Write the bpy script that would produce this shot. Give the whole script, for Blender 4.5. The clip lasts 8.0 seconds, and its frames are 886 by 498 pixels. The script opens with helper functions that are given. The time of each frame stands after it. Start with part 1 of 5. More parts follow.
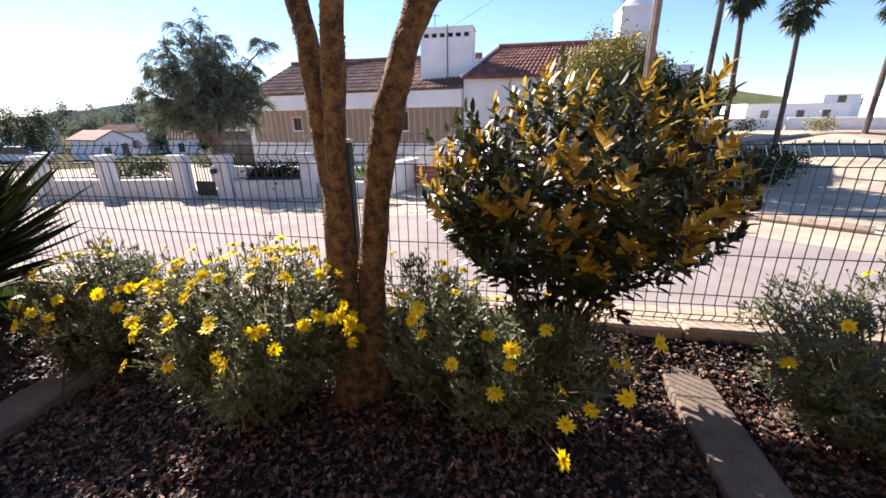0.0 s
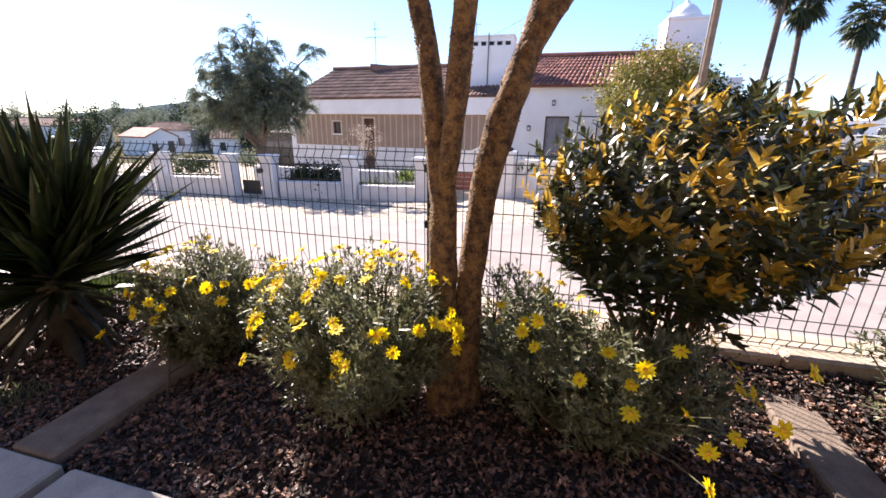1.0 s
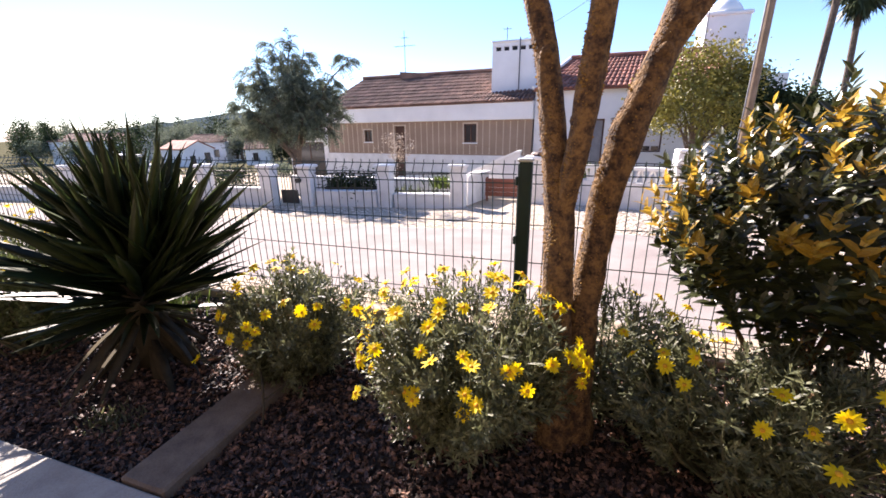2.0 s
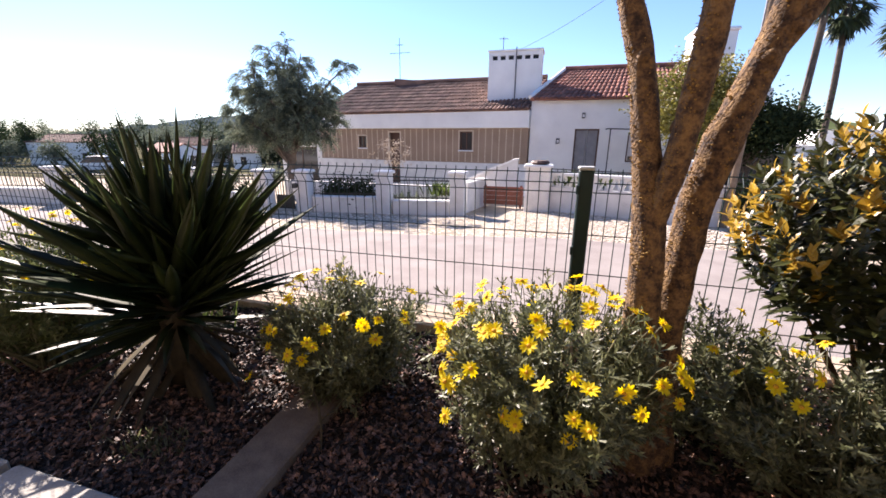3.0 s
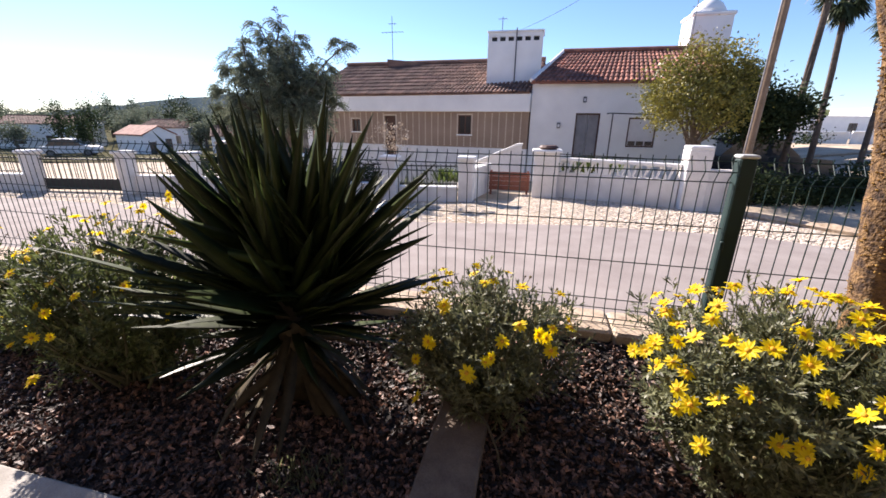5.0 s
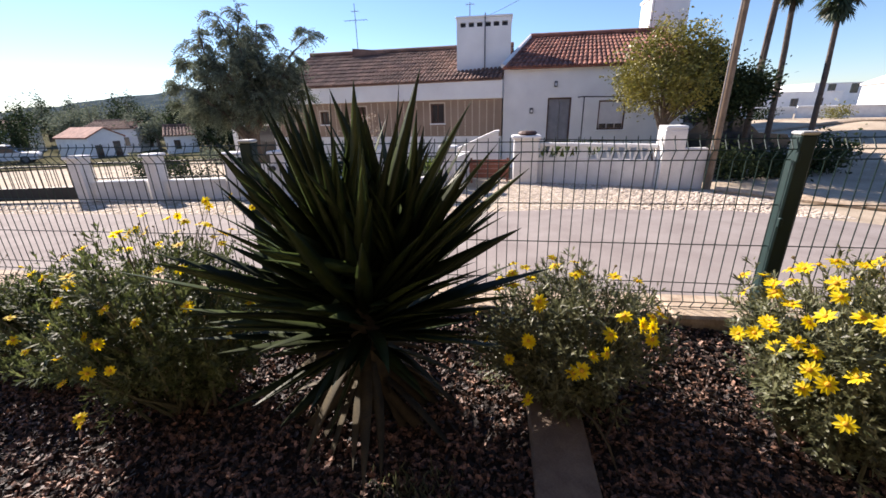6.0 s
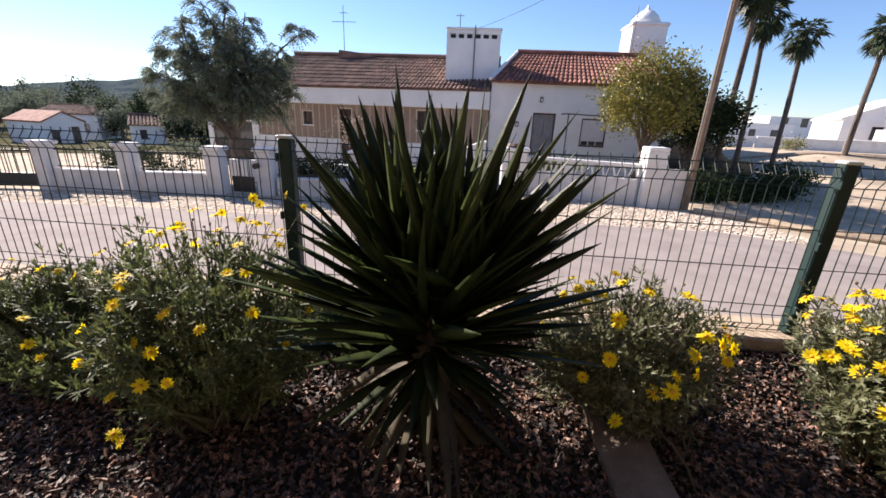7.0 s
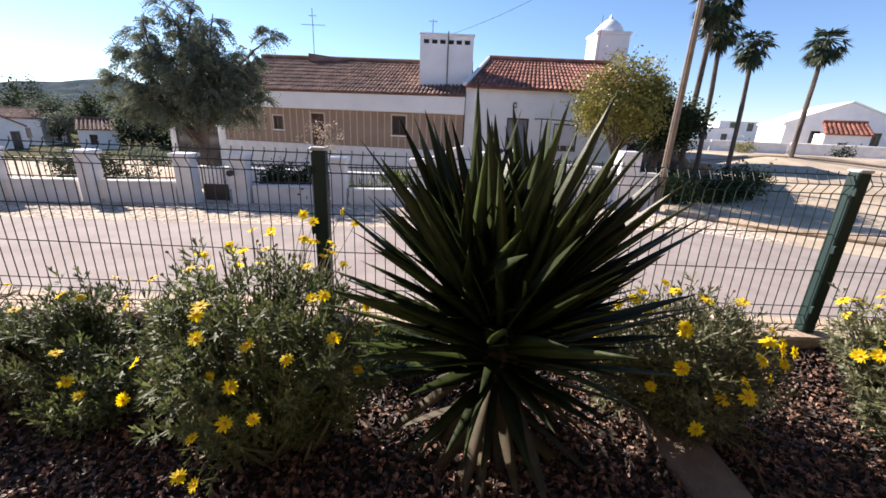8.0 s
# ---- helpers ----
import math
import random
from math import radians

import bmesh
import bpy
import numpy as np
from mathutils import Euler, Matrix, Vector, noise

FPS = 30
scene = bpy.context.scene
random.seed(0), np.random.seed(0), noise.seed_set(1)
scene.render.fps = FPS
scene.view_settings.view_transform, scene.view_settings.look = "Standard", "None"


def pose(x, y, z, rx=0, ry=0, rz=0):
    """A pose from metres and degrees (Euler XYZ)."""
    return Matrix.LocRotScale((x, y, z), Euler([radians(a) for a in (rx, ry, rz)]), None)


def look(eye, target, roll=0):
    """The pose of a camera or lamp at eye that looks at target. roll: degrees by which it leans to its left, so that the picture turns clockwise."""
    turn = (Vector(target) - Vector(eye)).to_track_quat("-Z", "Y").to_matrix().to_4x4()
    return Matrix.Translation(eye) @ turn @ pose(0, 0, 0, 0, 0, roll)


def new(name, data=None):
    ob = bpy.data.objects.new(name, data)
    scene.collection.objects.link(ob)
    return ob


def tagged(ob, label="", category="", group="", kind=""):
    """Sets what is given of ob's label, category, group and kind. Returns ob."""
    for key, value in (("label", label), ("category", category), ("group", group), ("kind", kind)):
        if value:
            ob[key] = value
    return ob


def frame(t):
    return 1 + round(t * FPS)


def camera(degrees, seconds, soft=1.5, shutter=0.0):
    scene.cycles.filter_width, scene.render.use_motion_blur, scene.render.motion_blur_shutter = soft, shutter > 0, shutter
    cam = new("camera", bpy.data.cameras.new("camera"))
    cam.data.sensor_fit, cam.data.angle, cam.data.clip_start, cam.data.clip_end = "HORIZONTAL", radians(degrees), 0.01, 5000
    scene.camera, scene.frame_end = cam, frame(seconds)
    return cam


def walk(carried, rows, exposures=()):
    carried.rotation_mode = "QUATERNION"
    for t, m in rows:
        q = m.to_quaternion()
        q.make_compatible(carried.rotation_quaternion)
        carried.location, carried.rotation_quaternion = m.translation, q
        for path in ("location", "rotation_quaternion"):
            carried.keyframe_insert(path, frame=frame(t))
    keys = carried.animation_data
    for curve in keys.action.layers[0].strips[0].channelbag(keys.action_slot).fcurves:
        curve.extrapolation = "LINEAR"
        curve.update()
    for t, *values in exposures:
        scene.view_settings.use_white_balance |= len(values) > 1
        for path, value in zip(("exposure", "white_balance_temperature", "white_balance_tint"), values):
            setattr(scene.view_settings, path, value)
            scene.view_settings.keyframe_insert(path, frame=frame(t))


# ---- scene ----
cam = camera(97.3, 8.0, soft=1.6)
# seconds, eye, pitch up, roll, yaw
PATH = [
    (0, 0.848, -1.821, 1.094, -18.70, 0.77, 10.36),
    (0.5, 0.691, -1.888, 1.098, -19.15, -0.50, 13.34),
    (1, 0.558, -1.882, 1.107, -17.82, -0.73, 14.50),
    (1.5, 0.392, -1.844, 1.124, -17.33, 0.57, 18.27),
    (2.8, -0.035, -1.877, 1.134, -16.32, 0.33, 16.04),
    (3, -0.100, -1.871, 1.124, -16.08, -0.29, 15.98),
    (3.5, -0.247, -1.830, 1.130, -15.75, 0.55, 12.18),
    (4, -0.403, -1.802, 1.131, -16.68, -1.03, 12.06),
    (4.5, -0.611, -1.838, 1.127, -17.42, -0.44, 8.21),
    (5, -0.804, -1.864, 1.119, -18.26, -0.62, 13.25),
    (5.2, -0.885, -1.864, 1.105, -19.08, -0.82, 15.28),
    (6.3, -1.338, -1.863, 1.123, -19.86, 0.77, 5.58),
    (6.5, -1.416, -1.880, 1.122, -18.70, -0.69, 5.25),
    (7, -1.574, -1.847, 1.107, -18.61, -2.29, 4.80),
    (7.5, -1.728, -1.816, 1.118, -20.08, -0.25, 2.97),
    (8, -1.907, -1.829, 1.126, -17.90, -2.34, 0.09),
]
walk(cam, [(t, pose(x, y, z, 90 + pitch, roll, yaw)) for t, x, y, z, pitch, roll, yaw in PATH],
     exposures=((0, 1.62, 6750, 21), (0.6, 1.9, 6750, 22), (1.5, 1.98, 6750, 23), (2.8, 1.72, 6750, 22), (3.5, 1.55, 6750, 21), (4.4, 1.15, 6700, 18), (5.1, 1.42, 6700, 20), (6.2, 1.2, 6800, 19), (8, 1.32, 6850, 19)))

# ---- light ----
SUN_AZ, SUN_EL = -51.0, 32.5   # degrees from +y towards +x, and above the horizon
world = bpy.data.worlds.new("sky")
scene.world = world
world.use_nodes = True
wn = world.node_tree
wn.nodes.clear()
sky = wn.nodes.new("ShaderNodeTexSky")
sky.sky_type = "NISHITA"
sky.sun_disc = False
sky.sun_elevation = radians(SUN_EL)
sky.sun_rotation = radians(SUN_AZ)
sky.air_density, sky.dust_density, sky.ozone_density = 1.0, 0.06, 7.0
bg = wn.nodes.new("ShaderNodeBackground")
bg.inputs["Strength"].default_value = 0.08
wo = wn.nodes.new("ShaderNodeOutputWorld")
wn.links.new(sky.outputs[0], bg.inputs[0])
wn.links.new(bg.outputs[0], wo.inputs[0])
sun = new("sun", bpy.data.lights.new("sun", "SUN"))
sun.data.energy, sun.data.angle, sun.data.color = 5.0, radians(0.5), (1.0, 0.94, 0.85)
sd = Vector((math.cos(radians(SUN_EL)) * math.sin(radians(SUN_AZ)), math.cos(radians(SUN_EL)) * math.cos(radians(SUN_AZ)), math.sin(radians(SUN_EL))))
sun.matrix_world = look(sd * 60, (0, 0, 0))


# ---- materials ----
def mat(name, a, b, size=0.1, rough=0.85, bump=0.3, fine=0.01, metal=0.0, mid=(0.35, 0.65), per=None, spread=0.0, trans=0.0, gloss=0.5, dark=None):
    """Two colours mixed by noise of that size, with fine grain relief; per: 'object' or 'island' brightness spread; trans: light through leaves."""
    m = bpy.data.materials.new(name)
    m.use_nodes = True
    nt = m.node_tree
    bs = nt.nodes["Principled BSDF"]
    bs.inputs["Roughness"].default_value = rough
    bs.inputs["Metallic"].default_value = metal
    bs.inputs["Specular IOR Level"].default_value = gloss
    co = nt.nodes.new("ShaderNodeTexCoord")
    n1 = nt.nodes.new("ShaderNodeTexNoise")
    n1.inputs["Scale"].default_value = 1.0 / size
    n1.inputs["Detail"].default_value = 4.0
    n2 = nt.nodes.new("ShaderNodeTexNoise")
    n2.inputs["Scale"].default_value = 1.0 / fine
    n2.inputs["Detail"].default_value = 2.0
    nt.links.new(co.outputs["Object"], n1.inputs["Vector"])
    nt.links.new(co.outputs["Object"], n2.inputs["Vector"])
    r = nt.nodes.new("ShaderNodeValToRGB")
    r.color_ramp.elements[0].position, r.color_ramp.elements[1].position = mid
    r.color_ramp.elements[0].color, r.color_ramp.elements[1].color = (*a, 1), (*b, 1)
    if dark:
        e = r.color_ramp.elements.new(max(mid[0] - 0.08, 0.01))
        e.color = (*dark, 1)
    add = nt.nodes.new("ShaderNodeMath")
    add.operation = "MULTIPLY_ADD"
    add.inputs[1].default_value, add.inputs[2].default_value = 0.35, 0.0
    nt.links.new(n2.outputs["Fac"], add.inputs[0])
    sm = nt.nodes.new("ShaderNodeMath")
    sm.operation = "MULTIPLY_ADD"
    sm.inputs[1].default_value = 0.65
    nt.links.new(n1.outputs["Fac"], sm.inputs[0])
    nt.links.new(add.outputs[0], sm.inputs[2])
    nt.links.new(sm.outputs[0], r.inputs[0])
    col = r.outputs[0]
    if per:
        hsv = nt.nodes.new("ShaderNodeHueSaturation")
        if per == "object":
            src = nt.nodes.new("ShaderNodeObjectInfo").outputs["Random"]
        else:
            src = nt.nodes.new("ShaderNodeNewGeometry").outputs["Random Per Island"]
        mr = nt.nodes.new("ShaderNodeMapRange")
        mr.inputs[3].default_value, mr.inputs[4].default_value = 1 - spread, 1 + spread
        nt.links.new(src, mr.inputs[0])
        nt.links.new(mr.outputs[0], hsv.inputs["Value"])
        nt.links.new(col, hsv.inputs["Color"])
        col = hsv.outputs[0]
    nt.links.new(col, bs.inputs["Base Color"])
    if bump:
        bp = nt.nodes.new("ShaderNodeBump")
        bp.inputs["Strength"].default_value = bump
        bp.inputs["Distance"].default_value = fine
        nt.links.new(n2.outputs["Fac"], bp.inputs["Height"])
        nt.links.new(bp.outputs[0], bs.inputs["Normal"])
    if trans:
        tr = nt.nodes.new("ShaderNodeBsdfTranslucent")
        nt.links.new(col, tr.inputs["Color"])
        mx = nt.nodes.new("ShaderNodeMixShader")
        mx.inputs[0].default_value = trans
        nt.links.new(bs.outputs[0], mx.inputs[1])
        nt.links.new(tr.outputs[0], mx.inputs[2])
        nt.links.new(mx.outputs[0], nt.nodes["Material Output"].inputs[0])
    return m


M_SOIL = mat("dark_soil", (0.006, 0.004, 0.003), (0.022, 0.013, 0.009), 0.06, 0.95, 0.8, 0.012)
M_CHIP = mat("bark_chips", (0.009, 0.0045, 0.003), (0.33, 0.18, 0.12), 0.03, 0.62, 0.4, 0.004, mid=(0.44, 0.69), per="island", spread=0.95)
M_KERB = mat("garden_concrete", (0.12, 0.09, 0.068), (0.21, 0.165, 0.125), 0.07, 0.92, 0.5, 0.006, dark=(0.1, 0.08, 0.06))
M_BORDER = mat("pale_border_concrete", (0.30, 0.28, 0.25), (0.42, 0.40, 0.36), 0.08, 0.9, 0.4, 0.006)
M_PATH = mat("sandy_path", (0.33, 0.25, 0.16), (0.47, 0.37, 0.25), 0.12, 0.95, 0.6, 0.01)
M_PLINTH = mat("plinth_stone", (0.32, 0.24, 0.17), (0.52, 0.42, 0.31), 0.06, 0.92, 0.6, 0.008, dark=(0.2, 0.15, 0.11))
M_GREEN = mat("green_powder_coat", (0.001, 0.018, 0.0165), (0.002, 0.027, 0.024), 0.05, 0.6, 0.05, 0.003)
M_WIRE = mat("dark_green_wire", (0.004, 0.02, 0.017), (0.008, 0.035, 0.03), 0.05, 0.4, 0.0, 0.003)
M_CAP = mat("grey_plastic_cap", (0.45, 0.47, 0.45), (0.55, 0.57, 0.55), 0.03, 0.5, 0.0)
M_ROAD = mat("worn_asphalt", (0.22, 0.19, 0.178), (0.30, 0.268, 0.25), 0.5, 0.95, 0.5, 0.01, gloss=0.25)
M_SAND = mat("sandy_ground", (0.30, 0.245, 0.18), (0.50, 0.42, 0.32), 0.9, 0.95, 0.6, 0.03, gloss=0.15)
M_COBBLES = mat("pale_cobbles", (0.44, 0.37, 0.30), (0.66, 0.58, 0.49), 0.15, 0.9, 0.5, 0.02, per="island", spread=0.3)
M_WHITE = mat("lime_wash", (0.72, 0.72, 0.72), (0.83, 0.83, 0.82), 0.7, 0.9, 0.25, 0.02, dark=(0.6, 0.59, 0.57))
M_WALLW = mat("weathered_white_wall", (0.62, 0.61, 0.60), (0.8, 0.79, 0.78), 0.35, 0.9, 0.3, 0.02, dark=(0.42, 0.40, 0.38))
M_TAN = mat("ochre_render", (0.25, 0.175, 0.125), (0.34, 0.245, 0.18), 0.8, 0.9, 0.3, 0.02)
M_STRIPE = mat("pale_stripe", (0.5, 0.4, 0.3), (0.62, 0.52, 0.42), 0.1, 0.9, 0.2, 0.02)
M_TILE = mat("terracotta_tiles", (0.16, 0.058, 0.042), (0.36, 0.15, 0.10), 0.5, 0.85, 0.4, 0.03, per="island", spread=0.35)
M_TILEOLD = mat("old_lichen_tiles", (0.12, 0.066, 0.052), (0.26, 0.15, 0.11), 0.6, 0.9, 0.4, 0.03, per="island", spread=0.35)
M_DOOR = mat("grey_blue_door", (0.17, 0.18, 0.21), (0.25, 0.26, 0.29), 0.2, 0.5, 0.1)
M_WOOD = mat("dark_brown_wood", (0.05, 0.022, 0.014), (0.10, 0.045, 0.03), 0.06, 0.6, 0.2)
M_RUST = mat("red_brown_gate", (0.16, 0.05, 0.03), (0.24, 0.085, 0.055), 0.08, 0.6, 0.2)
M_DARK = mat("dark_opening", (0.012, 0.012, 0.014), (0.02, 0.02, 0.022), 0.2, 0.4, 0.0)
M_GLASS = mat("window_glass", (0.02, 0.022, 0.026), (0.035, 0.038, 0.045), 0.5, 0.08, 0.0)
M_SHUT = mat("white_shutter", (0.6, 0.6, 0.62), (0.7, 0.7, 0.72), 0.2, 0.6, 0.1)
M_IRON = mat("black_iron", (0.012, 0.012, 0.013), (0.025, 0.025, 0.025), 0.1, 0.5, 0.1)
M_STEEL = mat("grey_aerial_metal", (0.1, 0.1, 0.11), (0.18, 0.18, 0.19), 0.05, 0.5, 0.0, metal=0.6)
M_POLE = mat("weathered_pole", (0.17, 0.12, 0.08), (0.28, 0.21, 0.15), 0.2, 0.9, 0.4, 0.02)
M_BARK = mat("lichened_bark", (0.065, 0.036, 0.02), (0.23, 0.135, 0.055), 0.032, 0.95, 1.0, 0.009, mid=(0.42, 0.62), dark=(0.026, 0.017, 0.012))
M_LICHEN = mat("orange_lichen", (0.22, 0.12, 0.028), (0.34, 0.205, 0.055), 0.01, 0.95, 0.8, 0.004)
M_TRUNK = mat("grey_trunk", (0.07, 0.052, 0.04), (0.15, 0.115, 0.09), 0.1, 0.95, 0.6, 0.02)
M_EURY = mat("grey_green_daisy_foliage", (0.07, 0.085, 0.037), (0.205, 0.212, 0.112), 0.03, 0.45, 0.0, per="island", spread=0.45, trans=0.4)
M_EURYG = mat("green_daisy_foliage", (0.045, 0.068, 0.02), (0.14, 0.165, 0.062), 0.03, 0.6, 0.0, per="island", spread=0.45, trans=0.4)
M_STEM = mat("green_brown_stems", (0.08, 0.085, 0.04), (0.14, 0.13, 0.07), 0.03, 0.8, 0.0)
M_PETAL = mat("yellow_petals", (0.90, 0.66, 0.0), (0.95, 0.78, 0.01), 0.02, 0.6, 0.0, trans=0.55)
M_DISC = mat("orange_flower_disc", (0.55, 0.25, 0.005), (0.7, 0.38, 0.01), 0.004, 0.8, 0.6, 0.002)
M_BUD = mat("spent_bud", (0.10, 0.075, 0.035), (0.2, 0.15, 0.06), 0.004, 0.8, 0.2, 0.002)
M_YUCCA = mat("dark_green_blade", (0.013, 0.024, 0.006), (0.036, 0.05, 0.013), 0.08, 0.46, 0.2, 0.004, per="object", spread=0.45, trans=0.12, gloss=0.28)
M_DEADLEAF = mat("dry_blade", (0.024, 0.021, 0.010), (0.072, 0.055, 0.027), 0.06, 0.8, 0.2, 0.004)
M_SHRUB = mat("dark_glossy_leaf", (0.024, 0.031, 0.010), (0.06, 0.066, 0.02), 0.05, 0.36, 0.1, 0.004, per="island", spread=0.3, trans=0.2)
M_GOLD = mat("golden_young_leaf", (0.30, 0.175, 0.014), (0.55, 0.365, 0.05), 0.04, 0.35, 0.1, 0.004, per="island", spread=0.35, trans=0.35)
M_PEPPER = mat("grey_green_tree_leaf", (0.075, 0.10, 0.07), (0.21, 0.235, 0.165), 0.3, 0.8, 0.0, per="island", spread=0.4, trans=0.3, gloss=0.12)
M_ORANGE = mat("yellow_green_tree_leaf", (0.11, 0.12, 0.022), (0.30, 0.26, 0.055), 0.6, 0.5, 0.0, per="island", spread=0.4, trans=0.3)
M_DKTREE = mat("dark_tree_leaf", (0.02, 0.035, 0.015), (0.05, 0.07, 0.03), 0.4, 0.8, 0.0, per="island", spread=0.4, trans=0.2, gloss=0.12)
M_PALM = mat("palm_frond", (0.02, 0.035, 0.015), (0.055, 0.075, 0.03), 0.3, 0.5, 0.0, per="island", spread=0.3, trans=0.15)
M_GRASS = mat("green_grass", (0.06, 0.10, 0.02), (0.13, 0.17, 0.04), 0.05, 0.8, 0.0, per="island", spread=0.4, trans=0.3)
M_FIELD = mat("green_field", (0.085, 0.115, 0.045), (0.17, 0.18, 0.09), 6.0, 0.95, 0.3, 0.5, gloss=0.0)
M_MEADOW = mat("dry_scrub_ground", (0.05, 0.06, 0.035), (0.16, 0.14, 0.09), 2.0, 0.95, 0.5, 0.2, gloss=0.0)
# scrub colour paled and blued to stand in for distance haze
M_HILL = mat("haze_tinted_scrub", (0.04, 0.062, 0.075), (0.10, 0.125, 0.13), 8.0, 0.95, 0.5, 1.0, gloss=0.0, dark=(0.03, 0.05, 0.055))
M_CARDARK = mat("dark_car_paint", (0.012, 0.014, 0.02), (0.02, 0.022, 0.03), 0.5, 0.2, 0.0)
M_CARLIGHT = mat("silver_car_paint", (0.5, 0.52, 0.54), (0.56, 0.58, 0.6), 0.5, 0.25, 0.0)
M_RUBBER = mat("tyre_rubber", (0.015, 0.015, 0.015), (0.025, 0.025, 0.025), 0.1, 0.9, 0.0)
rng = random.Random(5)


# ---- mesh helpers ----
class Build:
    """Gathers vertices and faces of one mesh."""

    def __init__(self):
        self.v, self.f, self.s = [], [], []

    def add(self, vs, fs, slot=0):
        k = len(self.v)
        self.v.extend(tuple(p) for p in vs)
        self.f.extend(tuple(i + k for i in q) for q in fs)
        self.s.extend([slot] * len(fs))

    def box(self, x0, x1, y0, y1, z0, z1, slot=0, bevel=0.0):
        b = min(bevel, (x1 - x0) / 3, (y1 - y0) / 3, (z1 - z0) / 3)
        if b <= 0:
            p = [(x, y, z) for z in (z0, z1) for x, y in ((x0, y0), (x1, y0), (x1, y1), (x0, y1))]
            self.add(p, [(3, 2, 1, 0), (4, 5, 6, 7), (0, 1, 5, 4), (1, 2, 6, 5), (2, 3, 7, 6), (3, 0, 4, 7)], slot)
            return
        rings = []
        for z, d in ((z0, b), (z0 + b, 0), (z1 - b, 0), (z1, b)):
            rings.append([(x0 + d + b, y0 + d, z), (x1 - d - b, y0 + d, z), (x1 - d, y0 + d + b, z), (x1 - d, y1 - d - b, z),
                          (x1 - d - b, y1 - d, z), (x0 + d + b, y1 - d, z), (x0 + d, y1 - d - b, z), (x0 + d, y0 + d + b, z)])
        fs = [tuple(range(7, -1, -1)), tuple(range(24, 32))]
        for r in range(3):
            for i in range(8):
                j = (i + 1) % 8
                fs.append((r * 8 + i, r * 8 + j, r * 8 + 8 + j, r * 8 + 8 + i))
        self.add([p for r in rings for p in r], fs, slot)

    def prism(self, poly, axis, a, b, slot=0):
        """A polygon in the plane across the axis, drawn out from a to b. axis x: (y, z); y: (x, z); z: (x, y)."""
        def at(p, c):
            return {"x": (c, p[0], p[1]), "y": (p[0], c, p[1]), "z": (p[0], p[1], c)}[axis]
        n = len(poly)
        self.add([at(p, a) for p in poly] + [at(p, b) for p in poly],
                 [tuple(range(n)), tuple(range(2 * n - 1, n - 1, -1))] + [(i, (i + 1) % n, n + (i + 1) % n, n + i)[::-1] for i in range(n)], slot)

    def tube(self, pts, radii, n=6, slot=0, caps=True, rough=0.0):
        pts = [Vector(p) for p in pts]
        vs, fs = [], []
        side = None
        for i, p in enumerate(pts):
            d = (pts[min(i + 1, len(pts) - 1)] - pts[max(i - 1, 0)]).normalized()
            if side is None:
                side = d.cross(Vector((0.3, 1, 0.2) if abs(d.y) < 0.9 else (1, 0, 0))).normalized()
            side = (side - d * side.dot(d)).normalized()
            up = d.cross(side)
            for k in range(n):
                a = 2 * math.pi * k / n
                r = radii[i] * (1 + (rough * (noise.noise(p * 9 + Vector((math.cos(a), math.sin(a), 0)) * 1.7)) if rough else 0))
                vs.append(p + side * (math.cos(a) * r) + up * (math.sin(a) * r))
        for i in range(len(pts) - 1):
            for k in range(n):
                fs.append((i * n + k, i * n + (k + 1) % n, (i + 1) * n + (k + 1) % n, (i + 1) * n + k))
        if caps:
            fs += [tuple(range(n - 1, -1, -1)), tuple(range((len(pts) - 1) * n, len(pts) * n))]
        self.add(vs, fs, slot)

    def blade(self, base, d, up, length, width, fold=0.15, bend=0.0, n=2, slot=0):
        """A leaf: folded along its middle, tapering to a point, bent down towards the tip."""
        d, up = Vector(d).normalized(), Vector(up)
        side = d.cross(up)
        side = side.normalized() if side.length > 1e-4 else Vector((1, 0, 0))
        nrm = side.cross(d)
        vs, fs = [], []
        for i in range(n + 1):
            s = i / (n + 1)
            w = width * 0.5 * (math.sin(math.pi * (0.12 + 0.88 * s)) ** 0.7 if n > 1 else (0.35, 1.0)[i])
            c = Vector(base) + d * (length * s) - nrm * (bend * length * s * s)
            vs += [c - side * w + nrm * (fold * w), c, c + side * w + nrm * (fold * w)]
        vs.append(Vector(base) + d * length - nrm * (bend * length))
        for i in range(n):
            k = i * 3
            fs += [(k, k + 1, k + 4, k + 3), (k + 1, k + 2, k + 5, k + 4)]
        k = n * 3
        fs += [(k, k + 1, k + 3), (k + 1, k + 2, k + 3)]
        self.add(vs, fs, slot)

    def mesh(self, name, *mats, smooth=False):
        me = bpy.data.meshes.new(name)
        me.from_pydata(self.v, [], self.f)
        for m in mats:
            me.materials.append(m)
        if len(mats) > 1:
            me.polygons.foreach_set("material_index", self.s)
        if smooth:
            me.polygons.foreach_set("use_smooth", [True] * len(self.f))
        me.update()
        return me


def thing(name, x, y, z, label, category, group="", kind=""):
    ob = new(name)
    ob.empty_display_size = 0.05
    ob.matrix_basis = pose(x, y, z)
    return tagged(ob, label, category, group, kind)


def part(name, b, material, parent, label="", smooth=False, m=None):
    """One mesh object under a thing or a part. b: a Build, or mesh data to share."""
    mats = material if isinstance(material, (list, tuple)) else [material]
    me = b.mesh(name, *mats, smooth=smooth) if isinstance(b, Build) else b
    ob = new(name, me)
    ob.parent = parent
    if m is not None:
        ob.matrix_basis = m
    if label:
        ob["label"] = label
    return ob


